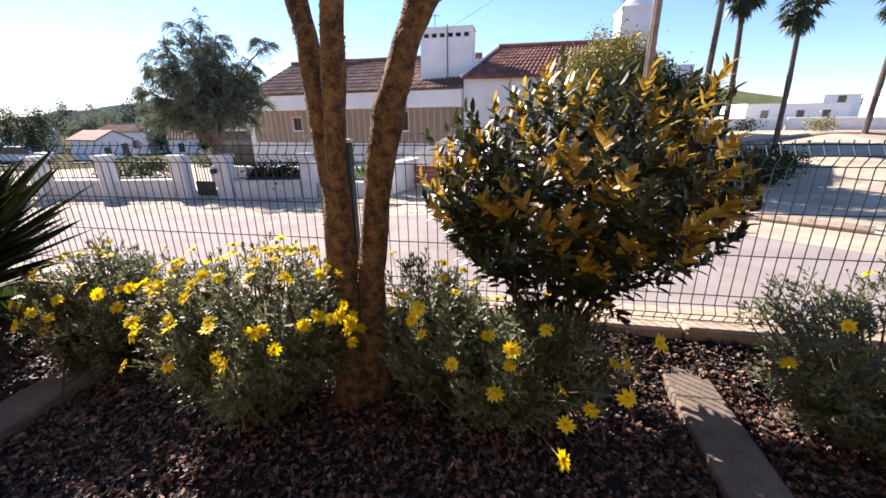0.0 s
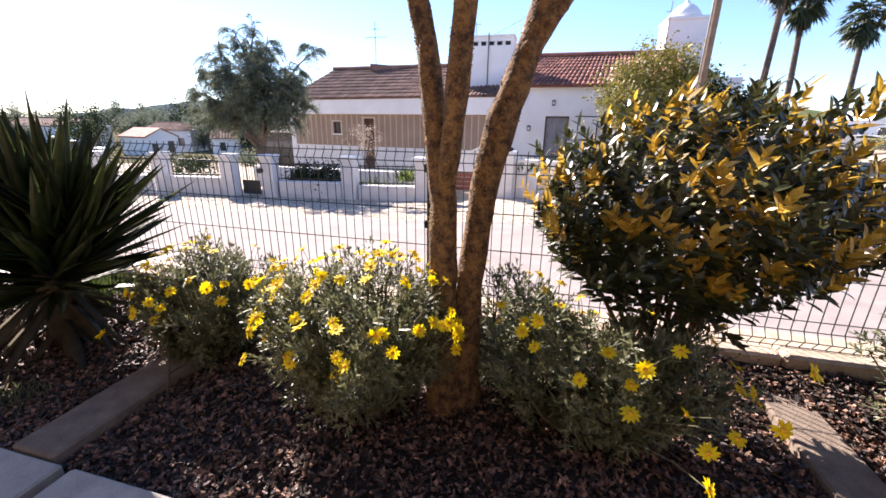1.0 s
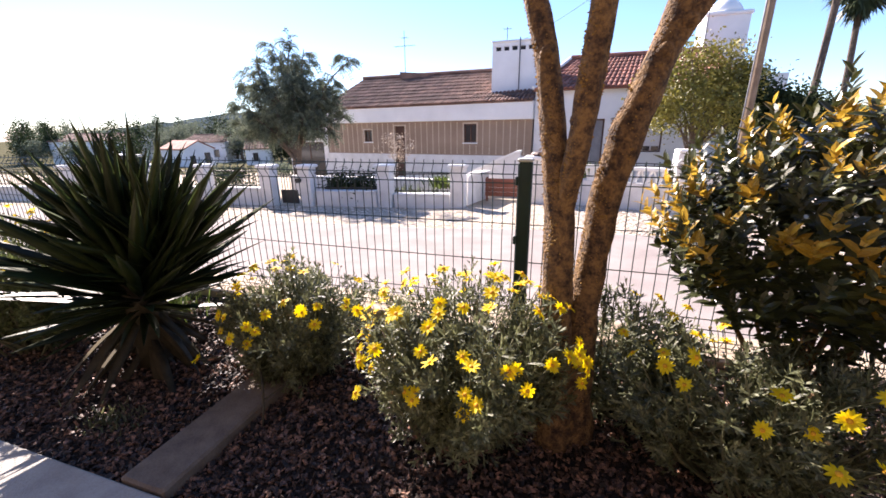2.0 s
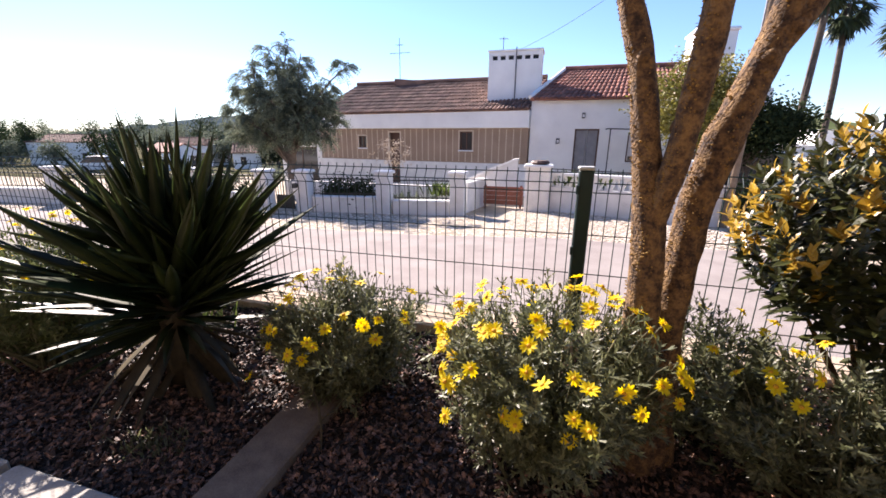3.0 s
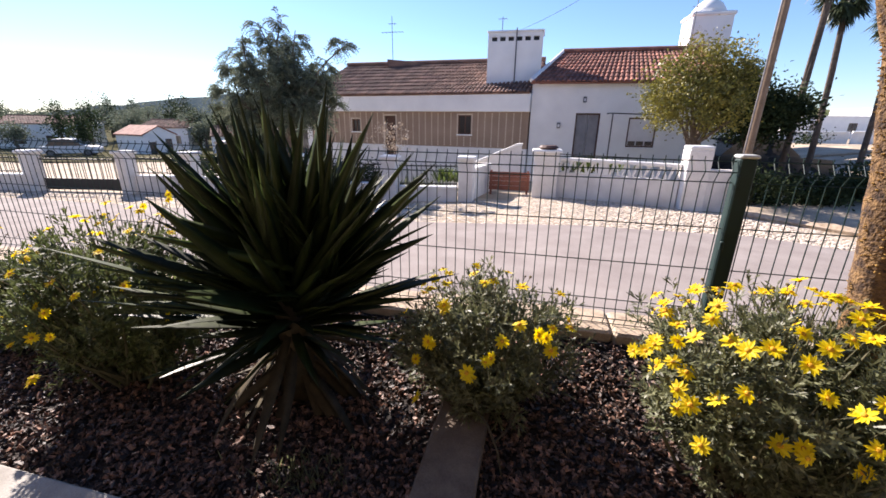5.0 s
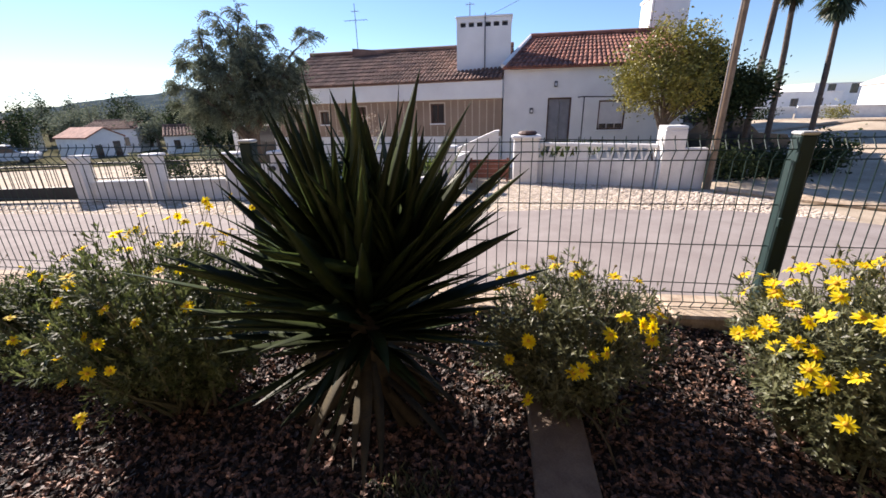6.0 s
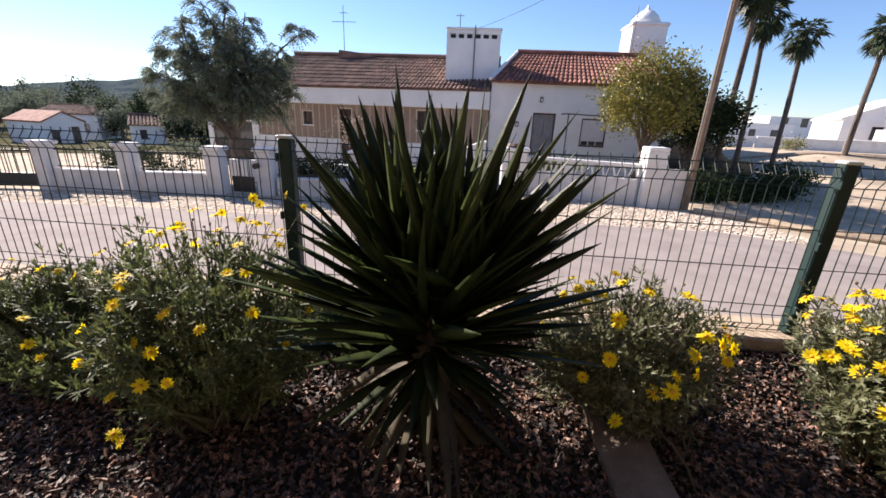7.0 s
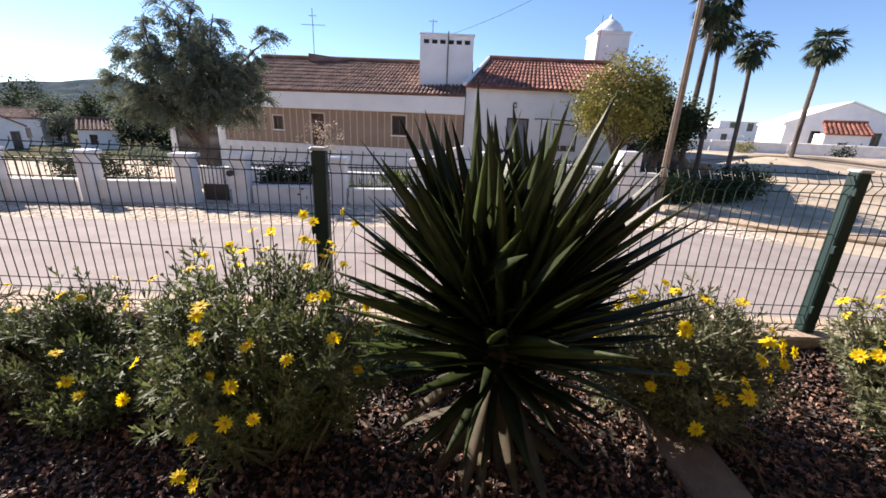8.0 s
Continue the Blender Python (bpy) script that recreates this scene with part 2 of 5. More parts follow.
def solid(name, b, material, label="", category="", kind="structure", group="", smooth=False):
    mats = material if isinstance(material, (list, tuple)) else [material]
    return tagged(new(name, b.mesh(name, *mats, smooth=smooth)), label, category, group, kind)


def lin(v, a, b):
    return min(max(v, a), b)


def ground_z(x, y):
    return -0.33 - 0.05 * lin(y, 0, 16) - 0.022 * lin(y - 16, 0, 24) + 0.04 * lin(x, -3, 0) + 0.17 * lin(x - 4, 0, 9) * lin((y - 8) / 8, 0, 1) - 0.03 * lin(x - 3, 0, 4) - 0.04 * lin(-16 - x, 0, 20)


# ---- ground, road, yard ----
def sheet(xs, ys, fz):
    b = Build()
    nx = len(xs)
    b.add([(x, y, fz(x, y)) for y in ys for x in xs],
          [(j * nx + i, j * nx + i + 1, (j + 1) * nx + i + 1, (j + 1) * nx + i) for j in range(len(ys) - 1) for i in range(nx - 1)])
    return b


solid("ground", sheet([-3000, -600, -100, -36, -16, -7, -3, 0, 4, 7, 10, 13, 40, 100, 600, 3000], [-3000, -300, -40, -0.3, 0, 4, 6, 8, 10, 12, 14, 16, 28, 40, 100, 600, 3000], ground_z),
      M_SAND, "pale sandy ground with dry earth", "ground")


def road_edge(x):
    return 5.0 + 0.045 * lin(x, -14, 0) - 0.5 * lin(x - 2.6, 0, 1.4) - 0.62 * lin(x - 4, 0, 4)


def wall_y(x):
    return 8.28 + 0.2 * x


xs = [-60, -40, -25, -14, -11, -8, -5, -2.5, 0, 1.3, 2.6, 3.0, 3.4, 4, 5, 6, 7, 8]
b = Build()
for i in range(len(xs) - 1):
    for j in range(8):
        q = []
        for x, s in ((xs[i], j), (xs[i + 1], j), (xs[i + 1], j + 1), (xs[i], j + 1)):
            y = 0.28 + (max(road_edge(x), 0.3) - 0.28) * s / 8
            q.append((x, y, ground_z(x, y) + 0.012))
        b.add(q, [(0, 1, 2, 3)])
road = solid("road", b, M_ROAD, "worn grey asphalt lane with gritty edges", "road")


def cobbles(name, x0, x1, ylo, yhi, size, label, keep=1.0, seed=1):
    """Uneven low stones set close over a patch of ground."""
    r = random.Random(seed)
    b = Build()
    y = 2.0
    row = 0
    while y < 12:
        x = x0 + (row % 2) * size * 0.5
        while x < x1:
            if ylo(x) < y < yhi(x) and r.random() < keep:
                cx, cy = x + r.uniform(-.4, .4) * size, y + r.uniform(-.4, .4) * size
                z = ground_z(cx, cy)
                w, d, h = size * r.uniform(.3, .62), size * r.uniform(.3, .55), r.uniform(.003, .012)
                a = r.uniform(-1.5, 1.5)
                ring = [(math.cos(a + k * math.pi / 3) * w, math.sin(a + k * math.pi / 3) * d) for k in range(6)]
                b.add([(cx + u, cy + v, z - 0.02) for u, v in ring] + [(cx + u * .72, cy + v * .72, z + h) for u, v in ring],
                      [(6, 7, 8, 9, 10, 11)] + [(k, (k + 1) % 6, 6 + (k + 1) % 6, 6 + k) for k in range(6)])
            x += size
        y += size * 0.9
        row += 1
    return tagged(new(name, b.mesh(name, M_COBBLES)), label, "cobbles", "", "stuff")


cobbles("cobble_apron", -1.25, 4.2, lambda x: max(road_edge(x) - 0.1, 4.6), lambda x: 9.6 - 0.72 * max(x + 0.2, 0), 0.08, "pale rounded cobbles on a sunlit ramp beside the lane", 0.97, 2)
cobbles("verge_stones", -14, -1.3, lambda x: road_edge(x) - 0.15 + 0.15 * math.sin(x * 3), lambda x: wall_y(x) - 0.12, 0.095, "pale rubble and grit along the foot of a wall", 0.7, 3)

# added dark wall behind the camera, never in view, keeps sky light off the bed
b = Build()
b.box(-16, 14, -4.3, -4.0, -.9, 6.0)
solid("sky_block_wall", b, M_TRUNK, "added unseen dark wall behind the garden path, blocking sky light", "wall")
b = Build()
mx, my = [-300, -100, -40, -26, -17], [19, 28, 40, 100, 300]
b.add([(x, y, ground_z(x, y) + .02) for y in my for x in mx], [(j * 5 + i, j * 5 + i + 1, (j + 1) * 5 + i + 1, (j + 1) * 5 + i) for j in range(4) for i in range(4)])
solid("meadow", b, M_MEADOW, "dull green scrub ground among village trees", "ground")

# ---- garden: beds, kerbs, path ----
BED = 0.02


def bed_z(x, y):
    return BED + 0.3 * lin(y + .42, 0, .33) + 0.025 * noise.noise(Vector((x * 3, y * 3, 0))) + 0.012 * noise.noise(Vector((x * 11, y * 11, 3)))


bx = [i * 0.06 for i in range(-110, 84)]
by = [-1.27 + i * 0.05 for i in range(25)]
bed = solid("mulch_bed", sheet(bx, by, bed_z), M_SOIL, "dark damp soil of a raised garden bed", "soil")
b = Build()
b.box(-6.6, 5.0, -1.26, -0.05, -0.9, BED - 0.06)
solid("bed_fill", b, M_SOIL, "dark earth under the garden bed", "soil")
b = Build()
r = random.Random(11)
for k in range(42000):
    x, y = r.uniform(-4.2, 2.9), r.uniform(-1.235, -0.1)
    L, W = r.uniform(.005, .014) * (1.7 if r.random() < .12 else 1), r.uniform(.003, .009)
    m = Matrix.Translation((x, y, bed_z(x, y) + r.uniform(0.001, 0.012))) @ Euler((r.gauss(0, .6), r.gauss(0, .6), r.uniform(0, 6.3))).to_matrix().to_4x4()
    t = r.uniform(.0015, .004)
    p = [(-L, -W, 0), (L * .8, -W * .8, 0), (L, W * .6, 0), (-L * .7, W, 0)]
    b.add([m @ Vector((u, v, t)) for u, v, _ in p] + [m @ Vector((u, v, -t)) for u, v, _ in p], [(0, 1, 2, 3), (0, 4, 5, 1), (1, 5, 6, 2), (2, 6, 7, 3), (3, 7, 4, 0)])
tagged(new("bark_mulch", b.mesh("bark_mulch", M_CHIP)), "brown bark chips and dry leaf bits over soil", "mulch", "", "stuff")


def kerb(name, x0, x1, y0, y1, z, material, label, along, pieces):
    root = thing(name, (x0 + x1) / 2, (y0 + y1) / 2, 0, label, "kerb", "garden kerbs", "structure")
    r = random.Random(int(abs(x0 * 100)) + 3)
    for k in range(pieces):
        b = Build()
        a0, a1 = k / pieces, (k + 1) / pieces - 0.004
        dz = r.uniform(-.004, .004)
        if along == "y":
            b.box((x0 - x1) / 2, (x1 - x0) / 2, (y0 - y1) / 2 + (y1 - y0) * a0, (y0 - y1) / 2 + (y1 - y0) * a1, -0.3, z + dz, 0, 0.008)
        else:
            b.box((x0 - x1) / 2 + (x1 - x0) * a0, (x0 - x1) / 2 + (x1 - x0) * a1, (y0 - y1) / 2, (y1 - y0) / 2, -0.3, z + dz, 0, 0.008)
        part("kerb_stone", b, material, root)
    return root


kerb("garden_kerb", -1.09, -0.90, -1.235, -0.09, 0.068, M_KERB, "dull brown concrete kerb across the bed", "y", 1)
kerb("garden_kerb", 1.49, 1.67, -1.235, -0.09, 0.06, M_KERB, "dull brown concrete kerb across the bed", "y", 1)
kerb("border_kerb", -6.6, 5.0, -1.415, -1.24, 0.06, M_BORDER, "pale concrete edging along the garden path", "x", 12)
b = Build()
b.box(-6.6, 5.0, -6.0, -1.418, -0.9, 0.04)
solid("garden_path", b, M_PATH, "sandy compacted garden path", "path")
pl = thing("fence_plinth", 0, 0, 0, "rough beige stone plinth under the wire fence", "plinth", "", "structure")
r = random.Random(4)
x = -7.6
while x < 5.2:
    w = r.uniform(.7, 1.1)
    b = Build()
    b.box(x, x + w - 0.006, -0.085 + r.uniform(-.006, .006), 0.16, -0.95, 0.165 + r.uniform(-.006, .006), 0, 0.012)
    part("plinth_stone", b, M_PLINTH, pl)
    x += w

# ---- welded wire fence ----
FOLD = [(0.145, 0), (0.175, 0), (0.215, -0.028), (0.255, 0.0), (0.305, 0), (0.50, 0), (0.69, 0), (0.885, 0), (0.93, -0.03), (0.972, 0), (0.99, 0)]
b = Build()
b.tube([(0, y, z) for z, y in FOLD], [0.0024] * len(FOLD), 5)
WIRE = b.mesh("vertical_wire", M_WIRE)
b = Build()
b.tube([(0.035, 0, 0), (2.465, 0, 0)], [0.0026] * 2, 5)
RAIL = b.mesh("cross_wire", M_WIRE)


def post_mesh():
    b = Build()
    b.box(-0.032, 0.032, -0.03, 0.03, -0.2, 0.985, 0, 0.006)
    return b.mesh("post_tube", M_GREEN)


POST = post_mesh()
b = Build()
b.box(-0.036, 0.036, -0.034, 0.034, 0.985, 1.0, 0, 0.006)
CAP = b.mesh("post_cap", M_CAP)
b = Build()
b.box(-0.04, -0.026, -0.05, -0.03, -0.02, 0.02, 0, 0.003)
CLIP = b.mesh("fixing_clip", M_GREEN)
for k in range(-3, 3):
    X = 0.03 + 2.5 * k
    po = thing("fence_post", X, 0, 0.1 - 0.1, "dark green square steel fence post with grey cap", "post", "fence posts", "structure")
    part("post_tube", POST, M_GREEN, po)
    part("post_cap", CAP, M_CAP, po, "grey plastic cap")
    for z in (0.3, 0.62, 0.9):
        part("fixing_clip", CLIP, M_GREEN, po, m=pose(0, 0, z))
    if k < 2:
        pa = thing("fence_panel", X, 0, 0, "dark green welded wire mesh fence panel", "fence", "fence panels", "structure")
        for i in range(49):
            part("vertical_wire", WIRE, M_WIRE, pa, m=pose(0.05 + i * 0.05, 0, 0))
        for z, y in ((0.175, 0), (0.215, -0.028), (0.255, 0), (0.305, 0), (0.50, 0), (0.69, 0), (0.885, 0), (0.93, -0.03), (0.972, 0)):
            part("cross_wire", RAIL, M_WIRE, pa, m=pose(0, y - 0.005, z))


# ---- walls with openings ----
def pierced(b, x0, x1, y0, y1, z0, z1, holes, slot=0):
    """A wall along x, one closed shell, with rectangular holes (xa, xb, za, zb) through it."""
    cx = sorted({x0, x1, *[lin(h[0], x0, x1) for h in holes], *[lin(h[1], x0, x1) for h in holes]})
    cz = sorted({z0, z1, *[lin(h[2], z0, z1) for h in holes], *[lin(h[3], z0, z1) for h in holes]})
    full = {(i, j) for i in range(len(cx) - 1) for j in range(len(cz) - 1)
            if not any(h[0] < (cx[i] + cx[i + 1]) / 2 < h[1] and h[2] < (cz[j] + cz[j + 1]) / 2 < h[3] for h in holes)}
    n, vs, fs = len(cx), [(x, y, z) for y in (y0, y1) for z in cz for x in cx], []
    k = n * len(cz)
    for i, j in full:
        a, c, d, e = j * n + i, j * n + i + 1, (j + 1) * n + i + 1, (j + 1) * n + i
        fs += [(a, c, d, e), (e + k, d + k, c + k, a + k)]
        for q, u, w in (((i, j - 1), a, c), ((i + 1, j), c, d), ((i, j + 1), d, e), ((i - 1, j), e, a)):
            if q not in full:
                fs.append((u, u + k, w + k, w))
    b.add(vs, fs, slot)


def tile_roof(name, parent, e0, e1, r0, r1, material, pitch=0.21, label=""):
    """Rows of half-round clay tiles from the eave e0-e1 up to the ridge r0-r1."""
    e0, e1, r0, r1 = map(Vector, (e0, e1, r0, r1))
    n = max(3, int((e1 - e0).length / pitch))
    rows = 9
    up = (e1 - e0).cross(r0 - e0).normalized()
    b = Build()
    b.add([e0 - up * .03, e1 - up * .03, r1 - up * .03, r0 - up * .03, e0 - up * .07, e1 - up * .07, r1 - up * .07, r0 - up * .07],
          [(0, 1, 2, 3), (7, 6, 5, 4), (0, 4, 5, 1), (1, 5, 6, 2), (2, 6, 7, 3), (3, 7, 4, 0)])
    rr = random.Random(n)
    for i in range(n):
        p0, p1 = e0.lerp(e1, (i + .5) / n), r0.lerp(r1, (i + .5) / n)
        side = (e1 - e0).normalized()
        for j in range(rows):
            a, c = p0.lerp(p1, j / rows), p0.lerp(p1, (j + 1.12) / rows)
            w0, w1 = pitch * .42, pitch * .34
            lift = rr.uniform(0, .012)
            vs = []
            for p, w, l in ((a, w0, .02), (c, w1, 0)):
                for k in range(5):
                    an = math.pi * k / 4
                    vs.append(p + side * (math.cos(an) * w) + up * (math.sin(an) * w * .8 + l + lift - .03))
            b.add(vs, [(k, k + 1, k + 6, k + 5) for k in range(4)] + [(0, 1, 2, 3, 4)])
    s = Build()
    s.tube([r0.lerp(r1, k / 12) + up * .05 for k in range(13)], [0.1] * 13, 8)
    ob = part(name, b, material, parent, label)
    part("ridge_tiles", s, material, ob)
    return ob


def window(parent, x0, x1, y, z0, z1, frame_mat, pane_mat, bars=1, deep=0.12):
    """A framed window in an opening; y is the wall's face."""
    w = Build()
    f = 0.05
    w.box(x0, x1, y + deep - .05, y + deep, z0, z0 + f)
    w.box(x0, x1, y + deep - .05, y + deep, z1 - f, z1)
    w.box(x0, x0 + f, y + deep - .05, y + deep, z0 + f, z1 - f)
    w.box(x1 - f, x1, y + deep - .05, y + deep, z0 + f, z1 - f)
    for k in range(bars):
        xm = x0 + (x1 - x0) * (k + 1) / (bars + 1)
        w.box(xm - .02, xm + .02, y + deep - .05, y + deep, z0 + f, z1 - f)
    ob = part("window", w, frame_mat, parent)
    g = Build()
    g.box(x0 + f, x1 - f, y + deep - .03, y + deep - .02, z0 + f, z1 - f)
    part("pane", g, pane_mat, ob)
    s = Build()
    s.box(x0 - .05, x1 + .05, y - .04, y + deep - .052, z0 - .05, z0 - 0.002, 0, .01)
    part("sill", s, M_WHITE, ob)
    return ob


HY = 13.35

# ---- long low house, ochre striped front ----
hl = thing("ochre_house", -5.70, 13.85, -1.36, "long low house with ochre striped front and old tile roof", "house")
hl.rotation_euler = (0, 0, radians(-8))
HZ = 1.3   # parts are given from the yard level upwards
HOL = [(-8.9, -8.5, .70 + HZ, 1.2 + HZ), (-7.33, -6.82, -0.75 + HZ, 1.34 + HZ), (-4.13, -3.6, .68 + HZ, 1.38 + HZ)]
HOL = [(a + 6, c + 6, u, w) for a, c, u, w in HOL]
b = Build()
pierced(b, -5.0, 4.55, 0, 0.3, 0.20 + HZ, 1.5 + HZ, [(a, c, max(u, .2 + HZ), w) for a, c, u, w in HOL])
part("ochre_wall", b, M_TAN, hl, "ochre rendered wall")
b = Build()
pierced(b, -5.0, 4.55, -0.04, 0.3, -0.6, 0.2 + HZ, [(HOL[1][0], HOL[1][1], .55, .2 + HZ)])
part("white_skirting", b, M_WALLW, hl, "white painted base course")
for q in ((-5.25, -5.002, -.05, .3, 1.5), (-5.25, -5.0, .302, 6, 1.9), (4.3, 4.55, .302, 6, 1.9), (-4.998, 4.298, 5.7, 6, 1.9)):
    b = Build()
    b.box(*q[:4], -.6, q[4] - .002 + HZ)
    part("end_wall", b, M_WALLW, hl)
b = Build()
b.box(-5.3, 4.58, -0.14, 0.3, 1.5 + HZ, 2.12 + HZ, 0, .02)
part("white_band", b, M_WHITE, hl, "broad white band under the eaves")
st = Build()
rr = random.Random(8)
xx = -4.9
while xx < 4.5:
    zz = .24
    while zz < 1.46:
        d = rr.uniform(.05, .09)
        if not any(a - .06 < xx < c + .06 and u - .1 < zz + HZ < w + .06 for a, c, u, w in HOL):
            st.box(xx - .018, xx + .018, -.004, .01, zz + HZ, min(zz + d, 1.49) + HZ)
        zz += d + .02
    xx += .27
tagged(part("painted_stripes", st, M_STRIPE, hl, "pale beaded vertical stripes"), kind="stuff")
tile_roof("tile_roof", hl, (-5.3, -.2, 2.14 + HZ), (4.55, -.2, 2.16 + HZ), (-5.0, 3.1, 3.68 + HZ), (4.55, 3.1, 3.56 + HZ), M_TILEOLD, 0.15, "weathered brown clay tiles")
b = Build()
b.add([(-5.3, 6.2, 2.1 + HZ), (4.55, 6.2, 2.1 + HZ), (4.55, 3.12, 3.48 + HZ), (-5.0, 3.12, 3.60 + HZ)], [(0, 1, 2, 3)])
part("rear_roof", b, M_TILEOLD, hl)
for h in (HOL[0], HOL[2]):
    window(hl, h[0], h[1], 0, h[2], h[3], M_WOOD, M_GLASS, 1)
h = HOL[1]
b = Build()
b.box(h[0], h[1], .12, .16, .55, h[3])
dd = part("door", b, M_WOOD, hl, "dark brown wooden door")
b = Build()
for z in (.75, 1.35, 1.95):
    b.box(h[0] + .07, h[1] - .07, .10, .12, z, z + .5, 0, .01)
part("door_panel", b, M_WOOD, dd)
for a, c, u, w in HOL:
    b = Build()
    pierced(b, a - .05, c + .05, -.012, -.002, u, w + .05, [(a, c, u - 1, w)])
    part("opening_surround", b, M_STRIPE, hl, "pale surround of an opening")

# ---- big chimney with vents, on the ochre house ----
ch = thing("chimney", -1.9, 14.09, 2.30, "broad whitewashed chimney with a row of vents", "chimney")
b = Build()
pierced(b, -.98, .98, -.04, .95, -.35, 1.86, [(-.85 + k * .30, -.65 + k * .30, 1.58, 1.73) for k in range(6)])
part("chimney_body", b, M_WHITE, ch)
# near-black block filling the space behind the vent holes
b = Build()
b.box(-.95, .95, .12, .7, 1.5, 1.78)
part("flue_dark", b, M_DARK, ch, "near-black block inside the vents")
b = Build()
b.box(-1.02, 1.02, -.08, .99, 1.862, 1.93, 0, .02)
part("cap_slab", b, M_WHITE, ch)
b = Build()
b.tube([(.05, -.07, -.55), (.05, -.07, 2.0)], [.022] * 2, 6)
b.tube([(.05, -.15, -.55), (.5, -.15, -.56)], [.02] * 2, 6)
part("conduit", b, M_STEEL, ch, "grey conduit up the chimney face")


def aerial(x, y, z, h, arms, label):
    a = thing("tv_aerial", x, y, z, label, "aerial", "roof aerials")
    b = Build()
    b.tube([(0, 0, 0), (0, 0, h)], [.018, .014], 6)
    part("mast", b, M_STEEL, a)
    for zz, L, n in arms:
        b = Build()
        b.tube([(-L / 2, 0, zz), (L / 2, .1, zz + .02)], [.01] * 2, 5)
        for k in range(n):
            u = -L / 2 + L * k / max(n - 1, 1)
            b.tube([(u, -.12, zz), (u, .2, zz)], [.006] * 2, 4)
        part("boom", b, M_STEEL, a)
    return a


aerial(-7.75, 17.25, 3.6, 2.0, ((1.35, 1.0, 7), (1.7, .3, 4)), "grey television aerial on a tiled ridge")
aerial(-2.45, 14.75, 4.2, .62, ((.55, .3, 5),), "small grey aerial behind a white chimney")
aerial(4.9, 17.6, 3.5, 2.4, ((2.0, .3, 3),), "thin grey aerial mast behind a roof")
vent = thing("roof_dormer", -7.5, 17.1, 3.56, "low dark vent hood on a tiled ridge", "roof vent")
b = Build()
b.prism([(-.4, -.1), (1.3, -.02), (1.3, .06), (-.4, .22)], "y", -.2, .3)
part("hood", b, M_TILEOLD, vent)

# ---- white house with red tiles ----
hw = thing("white_house", 2.3, HY, -1.3, "whitewashed low house with red clay tile roof", "house")
OP = [(.12 - 2, .94 - 2, -.65 + HZ, 1.41 + HZ), (1.87 - 2, 2.78 - 2, .3 + HZ, 1.28 + HZ)]
b = Build()
pierced(b, -3.44, 2.7, -.06, .26, -.6, 2.36 + HZ, OP)
part("front_wall", b, M_WHITE, hw)
for q in ((-3.44, -3.15, .262, 6.4), (2.4, 2.7, .262, 6.4), (-3.148, 2.398, 6.1, 6.4)):
    b = Build()
    b.box(*q, -.6, 2.3 + HZ)
    part("side_wall", b, M_WHITE, hw)
b = Build()
b.prism([(.3, 2.302 + HZ), (6.4, 2.302 + HZ), (3.2, 3.6 + HZ)], "x", -3.44, -3.25)
part("gable", b, M_WHITE, hw)
tile_roof("tile_roof", hw, (-3.5, -.3, 2.42 + HZ), (2.8, -.3, 2.42 + HZ), (-2.38, 3.1, 3.80 + HZ), (2.8, 3.1, 3.80 + HZ), M_TILE, 0.165, "sunlit red clay tiles")
b = Build()
b.add([(-3.5, 6.6, 2.4 + HZ), (2.8, 6.6, 2.4 + HZ), (2.8, 3.12, 3.72 + HZ), (-2.38, 3.12, 3.72 + HZ)], [(0, 1, 2, 3)])
part("rear_roof", b, M_TILE, hw)
b = Build()
b.tube([(-3.5, -.3, 2.47 + HZ), (-2.38, 3.1, 3.86 + HZ)], [.07, .07], 6)
part("verge", b, M_WHITE, hw, "whitewashed verge of the roof")
h = OP[0]
b = Build()
b.box(h[0], h[0] + .05, .02, .1, h[2], h[3])
b.box(h[1] - .05, h[1], .02, .1, h[2], h[3])
b.box(h[0], h[1], .02, .1, h[3] - .05, h[3] - .001)
dr = part("door", b, M_WOOD, hw, "grey door in a dark frame")
b = Build()
b.box(h[0] + .05, h[0] + .42, .06, .1, h[2], h[3] - .05)
for k in range(3):
    b.box(h[0] + .1, h[0] + .37, .05, .06, h[2] + .15 + k * .62, h[2] + .65 + k * .62)
part("door_leaf", b, M_DOOR, dr)
b = Build()
b.box(h[0] + .44, h[1] - .05, .07, .11, h[2], h[3] - .05)
part("door_leaf", b, M_DOOR, dr)
h = OP[1]
wn2 = window(hw, h[0], h[1], -.06, h[2], h[3], M_WOOD, M_SHUT, 0, .1)
b = Build()
for k in range(3):
    b.box(h[0] + .08 + k * .27, h[0] + .3 + k * .27, -.03, -.012, h[2] + .06, h[2] + .2)
part("pane", b, M_GLASS, wn2)
b = Build()
for p in ([(-.86, -.9, 1.4 + HZ), (1.0, -.9, 1.35 + HZ)], [(-.80, -.9, .1), (-.80, -.9, 1.4 + HZ)], [(-.86, -.08, 1.4 + HZ), (-.86, -.9, 1.4 + HZ)], [(1.0, -.08, 1.35 + HZ), (1.0, -.9, 1.35 + HZ)]):
    b.tube(p, [.02] * 2, 5)
part("awning_pipe", b, M_IRON, hw, "thin dark pipe frame over the front door")
